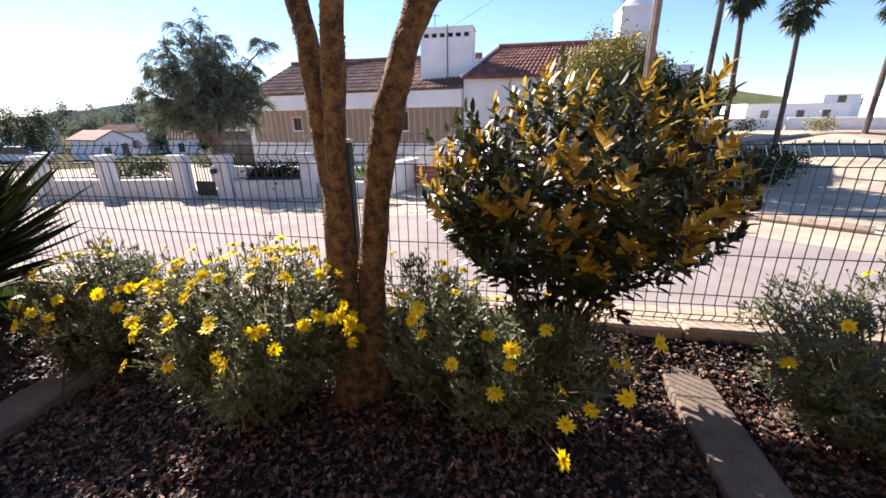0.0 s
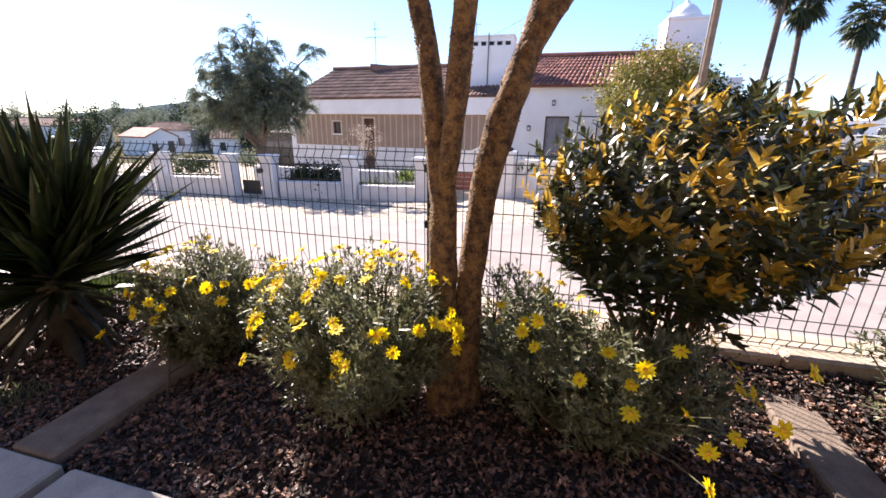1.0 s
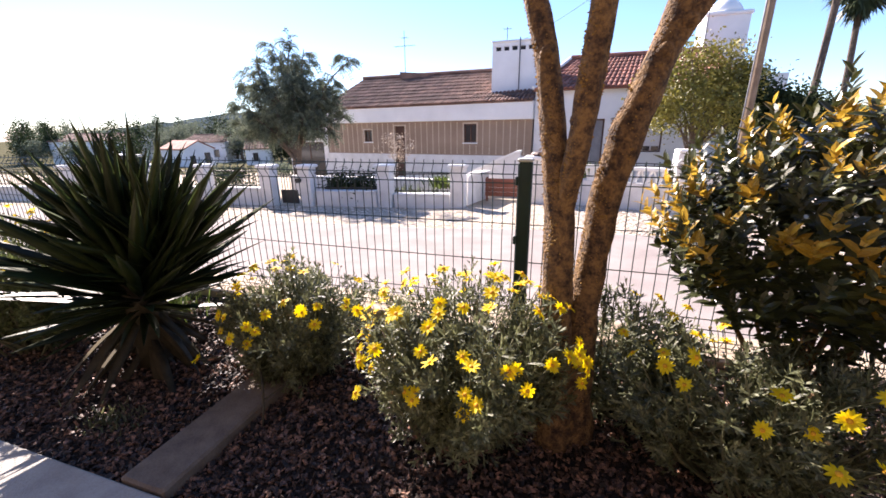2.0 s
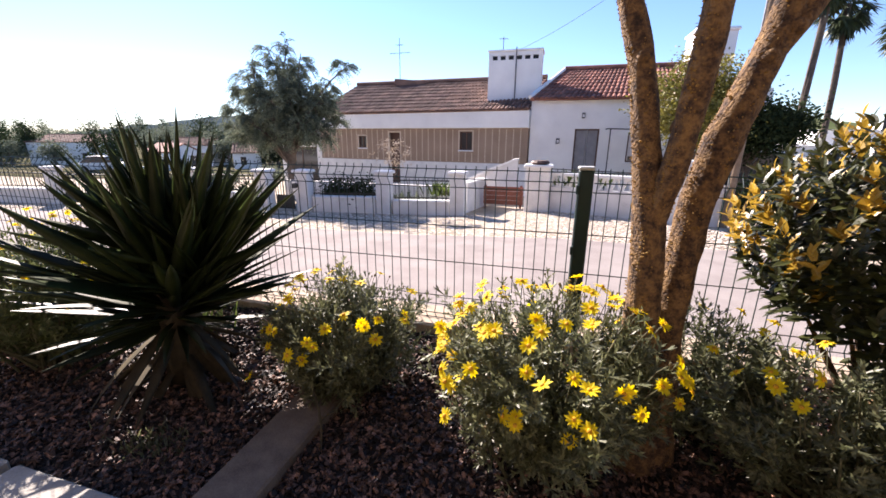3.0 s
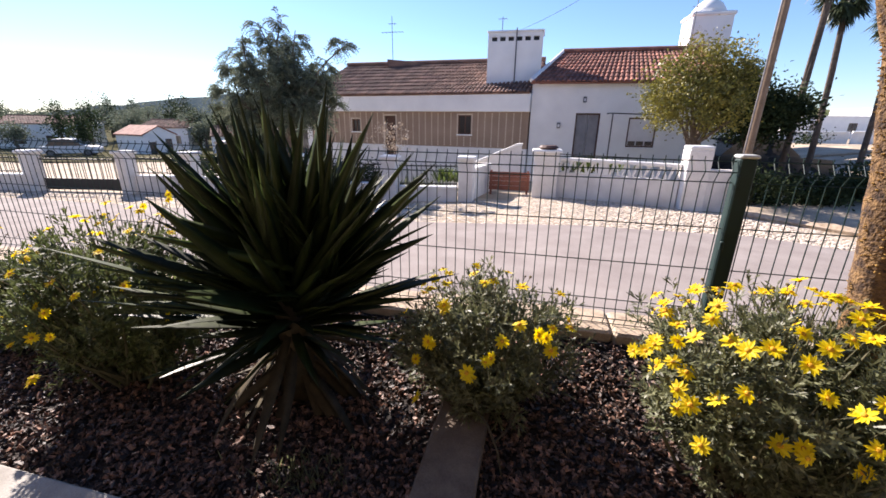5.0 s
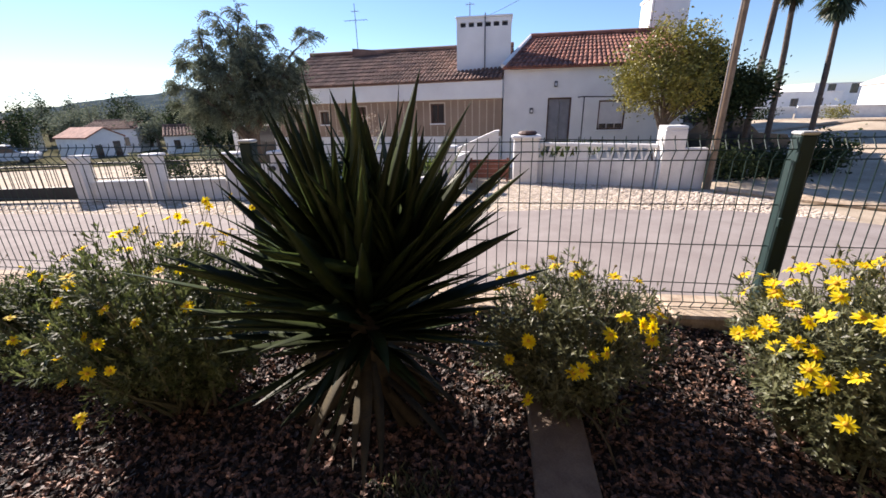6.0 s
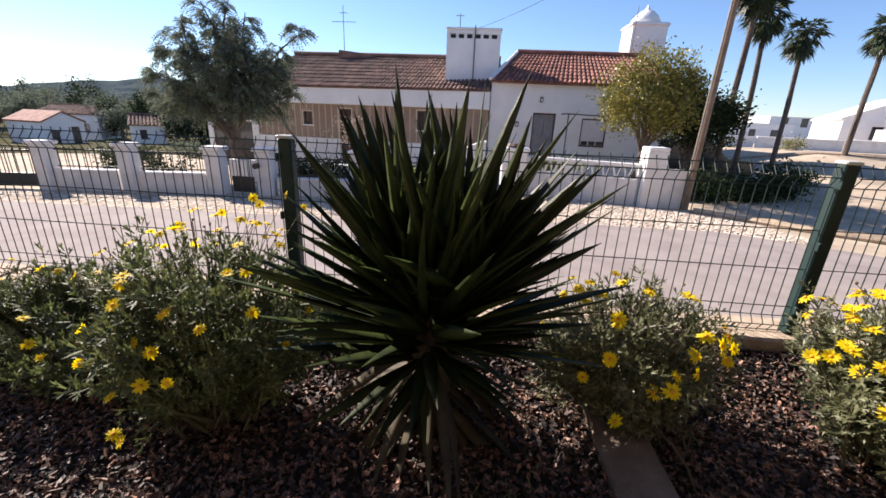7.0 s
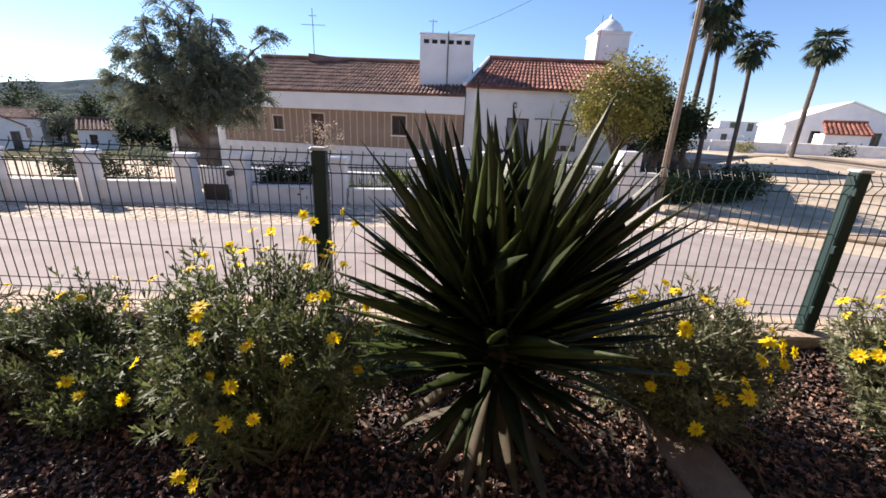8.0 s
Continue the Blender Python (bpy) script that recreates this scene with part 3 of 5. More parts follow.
for x, z, s in ((.66, 1.86, .055), (-.14, 1.0, .06)):
    lb = thing("wall_lamp", x, HY - .06, z - .1, "small grey lamp fixed to a whitewashed wall", "wall lamp", "wall lamps")
    b = Build()
    b.box(-s, s, -.08, -.0, 0, .19, 0, .015)
    part("lamp_body", b, M_STEEL, lb)
    b = Build()
    b.box(-s * .6, s * .6, -.1, -.081, .04, .13, 0, .01)
    part("lamp_glass", b, M_SHUT, lb)
tw = thing("domed_chimney", 5.75, 18.9, .25, "white domed chimney tower above a roof", "chimney")
b = Build()
b.box(-.75, .75, -.7, .7, -1.5, 5.05)
part("shaft", b, M_WHITE, tw)
b = Build()
b.box(-.82, .82, -.77, .77, 5.05, 5.2, 0, .04)
part("collar", b, M_WHITE, tw)
b = Build()
b.tube([(0, 0, 5.2), (0, 0, 5.38), (0, 0, 5.58), (0, 0, 5.74), (0, 0, 5.84), (0, 0, 6.02)], [.66, .62, .48, .28, .1, .03], 16)
part("dome", b, M_WHITE, tw, smooth=True)
b = Build()
b.box(-4.4, 3, .8, 6, -1.8, 3.0)
part("rear_block", b, M_WHITE, tw)


# ---- garden wall across the lane, pillars, railings, gates ----
def pillar(x, y, w, d, z1, label="white rendered garden wall pillar with flat cap", cap=.05):
    p = thing("wall_pillar", x, y, ground_z(x, y) - .1, label, "pillar", "wall pillars", "structure")
    h = z1 - (ground_z(x, y) - .1)
    b = Build()
    b.box(-w / 2, w / 2, -d / 2, d / 2, 0, h - .08, 0, .015)
    part("shaft", b, M_WALLW, p)
    b = Build()
    b.box(-w / 2 - cap, w / 2 + cap, -d / 2 - cap, d / 2 + cap, h - .08, h, 0, .02)
    part("cap", b, M_WHITE, p)
    return p


def along(name, x0, x1, h0, label, railing=True, top=None):
    """A length of low wall on the wall line, with an iron railing above."""
    p0, p1 = Vector((x0, wall_y(x0), 0)), Vector((x1, wall_y(x1), 0))
    mid = (p0 + p1) / 2
    zg = ground_z(mid.x, mid.y)
    w = thing(name, mid.x, mid.y, zg - .1, label, "garden wall", "", "structure")
    w.rotation_euler = (0, 0, math.atan2(p1.y - p0.y, p1.x - p0.x))
    L = (p1 - p0).length / 2
    b = Build()
    b.box(-L, L, -.1, .1, 0, h0 - zg + .1, 0, .01)
    part("low_wall", b, M_WALLW, w)
    b = Build()
    b.box(-L, L, -.13, .13, h0 - zg + .102, h0 - zg + .14, 0, .01)
    part("coping", b, M_WHITE, w)
    if railing:
        t = (top - zg + .1)
        b = Build()
        b.box(-L, L, -.012, .012, t - .03, t)
        b.box(-L, L, -.012, .012, h0 - zg + .19, h0 - zg + .215)
        rail = part("railing", b, M_IRON, w, "black iron railing")
        n = int(2 * L / .12)
        g = Build()
        g.tube([(0, 0, h0 - zg + .15), (0, 0, t + .04)], [.008] * 2, 5)
        me = g.mesh("baluster", M_IRON)
        for k in range(n):
            part("baluster", me, M_IRON, rail, m=pose(-L + 2 * L * (k + .5) / n, 0, 0))
    return w


for x0, x1, h0, top in ((-17.5, -13.55, -.34, .12), (-10.7, -9.5, -.33, .14), (-9.05, -7.7, -.35, .14), (-6.18, -4.55, -.42, .08), (-4.1, -2.68, -.49, .06)):
    along("street_wall", x0, x1, h0, "weathered white low wall with black iron railing", True, top)
for x, z1 in ((-17.7, .30), (-13.36, .30), (-10.92, .31), (-9.27, .31), (-7.47, .29), (-6.40, .29), (-4.32, .29), (-2.46, .29)):
    pillar(x, wall_y(x), .30 if x < -9 else .36, .32, z1)
gt = thing("iron_gate", -6.93, wall_y(-6.93), ground_z(-6.9, 6.9), "dark iron pedestrian gate between white pillars", "gate")
b = Build()
b.box(-.26, .26, -.02, .02, .06, .42)
part("gate_panel", b, M_IRON, gt)
for k in range(6):
    b = Build()
    b.tube([(-.22 + k * .088, 0, .42), (-.22 + k * .088, 0, .85)], [.009] * 2, 5)
    part("gate_bar", b, M_IRON, gt)
dg = thing("driveway_gate", -12.15, wall_y(-12.15), ground_z(-12.15, 5.85), "dark iron driveway gate with upright bars", "gate")
dg.rotation_euler = (0, 0, math.atan(.2))
b = Build()
b.box(-1.0, 1.0, -.02, .02, .05, .34, 0, .008)
part("gate_panel", b, M_IRON, dg)
b = Build()
b.box(-1.0, 1.0, -.018, .018, .80, .84, 0, .006)
part("top_rail", b, M_IRON, dg)
for k in range(15):
    b = Build()
    b.tube([(-.95 + k * .1357, 0, .34), (-.95 + k * .1357, 0, .92)], [.009] * 2, 5)
    part("gate_bar", b, M_IRON, dg)
mb = thing("letter_box", -6.5, wall_y(-6.5) - .24, -.2, "small dark round letter box on a pillar", "letter box")
b = Build()
b.tube([(0, -.06, .1), (0, .05, .1)], [.065, .065], 12)
part("box_body", b, M_IRON, mb)

# ramp side wall, brown gate, tall pillars
rw = thing("ramp_wall", -2.02, 10.75, -1.16, "white sloping stair wall behind a brown gate", "garden wall", "", "structure")
b = Build()
b.prism([(-.8, -.2), (.75, -.2), (.75, 1.58), (.6, 1.56), (-.8, .93)], "y", -.1, .1)
part("sloping_wall", b, M_WALLW, rw)
b = Build()
b.prism([(-.82, .932), (.6, 1.562), (.77, 1.582), (.77, 1.64), (.6, 1.62), (-.82, .99)], "y", -.15, .15)
part("coping", b, M_WHITE, rw)
rt = thing("return_wall", -2.3, 9.2, -1.05, "white return wall beside a driveway", "garden wall", "", "structure")
b = Build()
b.prism([(-1.0, -.2), (.85, -.2), (.85, .92), (-1.0, .98)], "x", -.1, .1)
part("low_wall", b, M_WALLW, rt)
b = Build()
b.prism([(-1.0, .982), (.85, .922), (.85, .97), (-1.0, 1.03)], "x", -.14, .14)
part("coping", b, M_WHITE, rt)
rt.rotation_euler = (0, 0, radians(-6))
gb = thing("brown_gate", -1.5, 9.25, -.93, "low red-brown metal gate across a driveway", "gate")
for k in range(4):
    b = Build()
    b.box(-.56, .56, -.02, .02, .2 + k * .128, .2 + k * .128 + .12, 0, .01)
    part("gate_board", b, M_RUST, gb)
for x in (-.5, .5):
    b = Build()
    b.box(x - .03, x + .03, -.045, -.021, 0.0, .75)
    part("gate_upright", b, M_RUST, gb)
pillar(-.55, 8.82, .62, .5, .44, "broad white gate pillar with a dark planted bowl", .06)
bowl = thing("planted_bowl", -.52, 8.82, .44, "dark low bowl on a white pillar", "planter")
b = Build()
b.tube([(0, 0, 0), (0, 0, .05), (0, 0, .1)], [.2, .26, .2], 12)
part("bowl", b, M_WOOD, bowl)
pillar(2.60, 7.85, .46, .46, .66, "tall pinkish white corner pillar", .0)
# pierced block wall between the tall pillars
pw = thing("pierced_wall", -.24, 8.86, -.80, "white wall with a band of pierced triangle blocks", "garden wall", "", "structure")
A, Bp = Vector((-.24, 8.86)), Vector((2.37, 7.95))
LW = (Bp - A).length
pw.rotation_euler = (0, 0, math.atan2(Bp.y - A.y, Bp.x - A.x))
b = Build()
b.box(0, LW, -.08, .08, -.2, .68)
part("low_wall", b, M_WALLW, pw)
b = Build()
b.box(0, LW, -.1, .1, .97, 1.05, 0, .01)
part("coping", b, M_WHITE, pw)
n = 11
for k in range(n):
    u0, u1 = LW * k / n, LW * (k + 1) / n
    um = (u0 + u1) / 2
    b = Build()
    if k == 4:
        b.box(u0, u1, -.06, .06, .682, .968)
    else:
        b.prism([(u0, .682), (u0 + .05, .682), (um + .02, .968), (um - .05, .968)], "y", -.05, .05)
        b.prism([(u1 - .05, .682), (u1 - .002, .682), (um + .05, .968), (um + .021, .968)], "y", -.05, .05)
    part("pierced_block", b, M_WHITE, pw)
b = Build()
b.box(0, LW, -.012, .012, 1.12, 1.14)
for k in range(16):
    b.box(LW * k / 15 - .006, LW * k / 15 + .006, -.006, .006, 1.052, 1.12)
part("rail", b, M_IRON, pw, "thin dark rail on the coping")
w3 = thing("side_wall", 3.26, 7.85, -.75, "white low wall running to a wooden pole", "garden wall", "", "structure")
b = Build()
b.box(-.42, .12, -.1, .1, -.1, .92, 0, .02)
part("low_wall", b, M_WALLW, w3)

# planted strip and yard hedge behind the walls
def tuft(name, x, y, z, w, h, n, material, label, category="plant", seed=1):
    r = random.Random(seed)
    t = thing(name, x, y, z, label, category)
    b = Build()
    for k in range(n):
        p = Vector((r.gauss(0, w * .4), r.gauss(0, w * .2), 0))
        d = Vector((r.gauss(0, .5), r.gauss(0, .5), 1))
        b.blade(p, d, (r.gauss(0, 1), r.gauss(0, 1), .1), h * r.uniform(.5, 1.1), h * .18, 0.1, .2, 1)
    part("leaves", b, material, t)
    return t


tuft("strip_plants", -3.0, 8.6, -.45, .7, .45, 90, M_GRASS, "bright green strap leaves behind a white wall", seed=3)
tuft("strip_plants", .55, 9.0, -.1, .8, .42, 140, M_GRASS, "low green plants along a wall top", seed=4)
tuft("strip_plants", -3.9, 8.2, -.8, 1.0, .5, 140, M_PEPPER, "grey green low plants behind a railing", seed=5)
tuft("strip_plants", -9.5, 8.0, -1.15, 1.6, .55, 260, M_PEPPER, "grey green low plants behind a railing", seed=6)
b = Build()
b.box(-8.8, -3.0, 9.3, 9.5, -1.4, -.3)
solid("yard_step", b, M_WALLW, "white low inner terrace wall", "garden wall")


# ---- trees and shrubs ----
def crown(b, blobs, n, leaf, r, slot=0, droop=0.0, aspect=0.5, shell=0.55, gap=-0.22):
    """Small leaves in uneven clumps inside the ellipsoids (centre, radii)."""
    tot = sum(q[1][0] * q[1][1] * q[1][2] for q in blobs)
    for c, s in blobs:
        clumps = max(3, int(n * s[0] * s[1] * s[2] / tot / 14))
        for _ in range(clumps):
            d = Vector((r.gauss(0, 1), r.gauss(0, 1), r.gauss(0, 1))).normalized() * (r.uniform(shell, 1.0) if r.random() < .8 else r.uniform(0.2, shell))
            p = Vector((c[0] + d.x * s[0], c[1] + d.y * s[1], c[2] + d.z * s[2]))
            if noise.noise(p * (1.6 / max(s[0], .3)) + Vector((7, 3, 1))) < gap:
                continue
            w = leaf * r.uniform(1.2, 3.2)
            for _ in range(14):
                q = p + Vector((r.gauss(0, w * .6), r.gauss(0, w * .6), r.gauss(0, w * .6) - droop * abs(r.gauss(0, w))))
                u = Vector((r.gauss(0, 1), r.gauss(0, 1), r.gauss(0, .7) - droop)).normalized()
                v = u.cross(Vector((r.gauss(0, 1), r.gauss(0, 1), r.gauss(0, 1)))).normalized()
                L = leaf * r.uniform(.6, 1.3)
                b.add([q, q + u * L * .5 + v * L * aspect * .5, q + u * L, q + u * L * .5 - v * L * aspect * .5], [(0, 1, 2, 3)], slot)


def limbs(b, base, height, radius, targets, r, lean=(0, 0)):
    """A tapered, slightly bent trunk and a limb to each target point."""
    base = Vector(base)
    top = base + Vector((lean[0], lean[1], height))
    pts = [base.lerp(top, k / 5) + Vector((r.gauss(0, radius * .3), r.gauss(0, radius * .3), 0)) * (0 < k < 5) for k in range(6)]
    b.tube(pts, [radius * (1.25 - .11 * k * (1 if k else 0)) for k in range(6)], 8, rough=.25)
    for t in targets:
        t = Vector(t)
        s = pts[r.choice((3, 4, 5))]
        m = s.lerp(t, .5) + Vector((r.gauss(0, .1), r.gauss(0, .1), .12 * (t - s).length))
        b.tube([s, m, t], [radius * .36, radius * .2, radius * .05], 5, rough=.2)


def tree(name, x, y, z, height, radius, blobs, n, leaf, leafmat, label, seed, droop=0.0, aspect=.5, lean=(0, 0), trunk=M_TRUNK, category="tree", shell=.55, gap=-.22):
    r = random.Random(seed)
    t = thing(name, x, y, z, label, category)
    b = Build()
    tg = []
    for c, s in blobs:
        tg += [(c[0] + r.uniform(-.6, .6) * s[0], c[1] + r.uniform(-.6, .6) * s[1], c[2] + r.uniform(-.4, .5) * s[2]) for _ in range(4)]
    limbs(b, (0, 0, -.1), height, radius, tg, r, lean)
    part("trunk", b, trunk, t)
    b = Build()
    crown(b, blobs, n, leaf, r, 0, droop, aspect, shell, gap)
    part("crown", b, leafmat, t)
    return t


# feathery grey-green tree beside the ochre house
def feathery_tree(x, y, z, ends, label, seed):
    """Airy tree: bent limbs to uneven ends, twigs along them, hanging sprays of narrow leaflets on each twig."""
    r = random.Random(seed)
    t = thing("pepper_tree", x, y, z, label, "tree")
    wood, leaves = Build(), Build()
    wood.tube([(0, 0, -.3), (.03, .02, .3), (-.02, 0, .8), (.04, .03, 1.3), (0, 0, 1.7)], [.22, .17, .15, .14, .1], 10, rough=.3)

    def spray(p, way):
        """A hanging stalk with leaflets on both sides."""
        side = way.cross(Vector((r.gauss(0, 1), r.gauss(0, 1), .2))).normalized()
        n = r.randint(5, 8)
        for i in range(n):
            c = p + way * (.045 * i) - Vector((0, 0, .004 * i * i))
            for sg in (-1, 1):
                d = (side * sg * .8 + way * .7 + Vector((0, 0, -.35))).normalized()
                w = d.cross(way).normalized().cross(d) * .016
                L = r.uniform(.07, .12)
                leaves.add([c, c + d * L * .5 + w, c + d * L, c + d * L * .5 - w], [(0, 1, 2, 3)])

    for e in ends:
        e = Vector(e)
        s0 = Vector((r.gauss(0, .05), r.gauss(0, .05), r.uniform(.9, 1.6)))
        m = s0.lerp(e, .45) + Vector((r.gauss(0, .15), r.gauss(0, .15), .1 * (e - s0).length))
        path = [s0, s0.lerp(m, .5) + Vector((0, 0, .05)), m, m.lerp(e, .55) + Vector((r.gauss(0, .06), r.gauss(0, .06), .05)), e]
        wood.tube(path, [.07, .055, .04, .026, .01], 6, rough=.25)
        out = Vector((e.x, e.y, 0)).normalized()
        for k in range(19):
            u = 1 + 3 * r.random() ** .75
            a = min(int(u), 3)
            p = path[a].lerp(path[a + 1], u - a)
            d = (out * r.uniform(0, .7) + Vector((r.gauss(0, .6), r.gauss(0, .6), r.gauss(.35, .5)))).normalized()
            ln = r.uniform(.25, .75) * (1.3 - .2 * u)
            q = p + d * ln
            wood.tube([p, p.lerp(q, .6) + Vector((0, 0, .03)), q], [.012, .008, .003], 4)
            for i in range(r.randint(6, 10)):
                v = r.uniform(.25, 1.0)
                spray(p.lerp(q, v), (d * .7 + out * .2 + Vector((r.gauss(0, .6), r.gauss(0, .6), r.uniform(-.75, .15)))).normalized())
    crown(leaves, [((-.2, 0, 2.2), (1.25, .9, .5)), ((.4, .1, 2.6), (1.0, .8, .5)), ((-1.0, -.1, 2.0), (.8, .6, .35)), ((.9, 0, 1.9), (.7, .6, .3)), ((-.9, 0, 3.1), (.9, .7, .6)), ((.5, 0, 3.4), (.8, .7, .6)), ((-.2, .2, 3.9), (.7, .5, .4)), ((1.4, 0, 2.8), (.6, .5, .5))], 12500, .1, r, 0, .6, .32, .35, -.12)
    part("trunk", wood, M_TRUNK, t)
    part("crown", leaves, M_PEPPER, t)
    return t


feathery_tree(-8.8, 9.75, -.75, ((2.3, .1, 3.95), (1.7, .2, 3.4), (1.5, -.3, 2.9), (1.9, .3, 2.3), (.75, 0, 4.35), (.2, .2, 4.7), (-.5, 0, 4.6), (-1.2, .1, 4.1), (-1.9, .1, 3.5), (-2.1, -.2, 2.8),
              (-1.7, .3, 2.2), (-.9, -.5, 3.6), (.4, -.5, 3.7), (0, .6, 3.8), (1.0, .5, 3.4), (-1.0, .6, 3.1), (1.2, -.6, 2.3), (-1.0, -.7, 2.4), (.1, -.8, 2.9), (0, .9, 2.9), (-2.3, .1, 2.1)),
              "feathery grey green tree with airy drooping crown", 21)
# round orange tree and the darker one behind it
tree("citrus_tree", 3.2, 10.1, -.42, 1.3, .1, [((0, 0, 2.0), (1.35, 1.1, .72)), ((-.8, -.1, 2.3), (.85, .8, .85)), ((.3, 0, 2.9), (.75, .7, .7)), ((-.2, 0, 3.1), (.5, .5, .6)), ((.75, 0, 2.5), (.6, .6, .6))],
     19000, .09, M_ORANGE, "round yellow green citrus tree in a front yard", 22, .2, .5)
tree("dark_tree", 5.0, 11.2, -.55, 1.2, .12, [((0, 0, 1.9), (1.2, 1.0, .75)), ((-.7, 0, 2.5), (.9, .8, .7)), ((.6, 0, 2.0), (.8, .7, .6))], 24000, .11, M_DKTREE, "dark leafy tree beside a wooden pole", 23, .1, .5, shell=.3, gap=-.5)
tree("young_tree", -5.9, 11.6, -1.25, 1.1, .04, [((0, 0, 1.9), (.7, .5, .55)), ((.2, 0, 1.4), (.5, .4, .4))], 700, .07, M_STRIPE, "sparse pale blossoming young tree by a doorway", 24, .1, .6)

for x, y, w, n_, k in ((-5.5, 7.75, .75, 7000, 1), (-10.6, 8.2, 1.3, 3600, 2)):
    hg = thing("yard_hedge", x, y, ground_z(x, y), "dark clipped hedge behind a railing", "hedge", "yard hedges")
    b = Build()
    crown(b, [((-w * .5, 0, .35), (w * .6, .4, .4)), ((w * .5, 0, .38), (w * .6, .4, .42))], n_, .09, random.Random(80 + k))
    part("foliage", b, M_DKTREE, hg)

# wooden utility pole with its cables
po = thing("utility_pole", 3.46, 7.72, -.72, "leaning weathered wooden utility pole", "pole")
b = Build()
b.tube([(0, 0, -.2), (.03, .02, 3.0), (.06, .04, 7.0)], [.085, .075, .06], 10)
part("pole_shaft", b, M_POLE, po)
b = Build()
b.tube([(-.09, -.06, .3), (-.06, -.04, 3.0), (-.02, 0, 6.8)], [.016] * 3, 5)
part("cable_duct", b, M_STEEL, po)
for n_, (p, q, sag) in enumerate((((3.5, 7.75, 5.9), (-1.85, 14.4, 4.25), .3), ((3.5, 7.75, 5.7), (19, 2, 7.4), .5))):
    c = thing("overhead_cable", *p, "thin dark overhead cable from a wooden pole", "cable", "overhead cables")
    p, q = Vector(p), Vector(q)
    b = Build()
    b.tube([(q - p) * (k / 14) - Vector((0, 0, sag * 4 * (k / 14) * (1 - k / 14))) for k in range(15)], [.006] * 15, 4)
    part("wire", b, M_RUBBER, c)


# ---- palms ----
def palm(x, y, z, h, rad, seed, fan=.95, count=58):
    r = random.Random(seed)
    t = thing("fan_palm", x, y, z, "tall fan palm with slender trunk and shaggy crown", "palm tree", "row of palms")
    b = Build()
    lean = r.uniform(-.25, .25)
    pts = [(lean * (k / 8) ** 2, 0, h * k / 8) for k in range(9)]
    b.tube(pts, [rad * (.78 - .02 * k) for k in range(9)], 9, rough=.2)
    part("trunk", b, M_TRUNK, t)
    for k in range(count):
        a = r.uniform(0, 6.28)
        el = r.uniform(-1.4, 1.1)
        d = Vector((math.cos(a) * math.cos(el), math.sin(a) * math.cos(el), math.sin(el)))
        p = Vector((lean, 0, h)) + d * .1
        hub = p + d * fan * r.uniform(.45, .7) - Vector((0, 0, .12))
        g = Build()
        g.tube([p, hub], [.02, .012], 4)
        side = d.cross(Vector((0, 0, 1))).normalized()
        nn = side.cross(d)
        for i in range(11):
            u = math.radians(-75 + 15 * i)
            dd_ = (d * math.cos(u) + side * math.sin(u)).normalized()
            tip = hub + dd_ * fan * .62 * r.uniform(.8, 1.15) - Vector((0, 0, .1 + .2 * r.random()))
            w = dd_.cross(nn).normalized() * .035
            g.add([hub, hub.lerp(tip, .5) + w, tip, hub.lerp(tip, .5) - w], [(0, 1, 2, 3)])
        part("frond", g, M_PALM, t)
    return t


for px, py, top, rad, seed, fan in ((6.2, 11.7, 5.2, .12, 35, .58), (7.4, 12.7, 4.65, .11, 31, .56), (10.2, 15.0, 4.6, .12, 32, .6), (13.7, 16.1, 5.05, .13, 33, .66), (19.6, 17.3, 5.4, .15, 34, .78)):
    gz = ground_z(px, py) - .1
    palm(px, py, gz, top - gz, rad, seed, fan)

# ---- right-hand side: boundary wall, white buildings, shrubs ----
def line_wall(p, q, h, label):
    p, q = Vector(p), Vector(q)
    z = ground_z((p.x + q.x) / 2, (p.y + q.y) / 2)
    w = thing("boundary_wall", (p.x + q.x) / 2, (p.y + q.y) / 2, z - .4, label, "garden wall", "", "structure")
    w.rotation_euler = (0, 0, math.atan2(q.y - p.y, q.x - p.x))
    L = (q - p).length / 2
    b = Build()
    b.box(-L, L, -.12, .12, 0, h + .4, 0, .02)
    part("wall_panel", b, M_WALLW, w)
    b = Build()
    b.box(-L, L, -.18, .18, h + .4, h + .48, 0, .02)
    part("coping", b, M_WHITE, w)


line_wall((17.5, 27.5), (21.5, 25.6), .65, "long low white boundary wall beyond sandy ground")
line_wall((21.6, 25.5), (31, 18.5), .6, "long low white boundary wall beyond sandy ground")
line_wall((9, 28.8), (17.4, 27.6), .65, "long low white boundary wall beyond sandy ground")


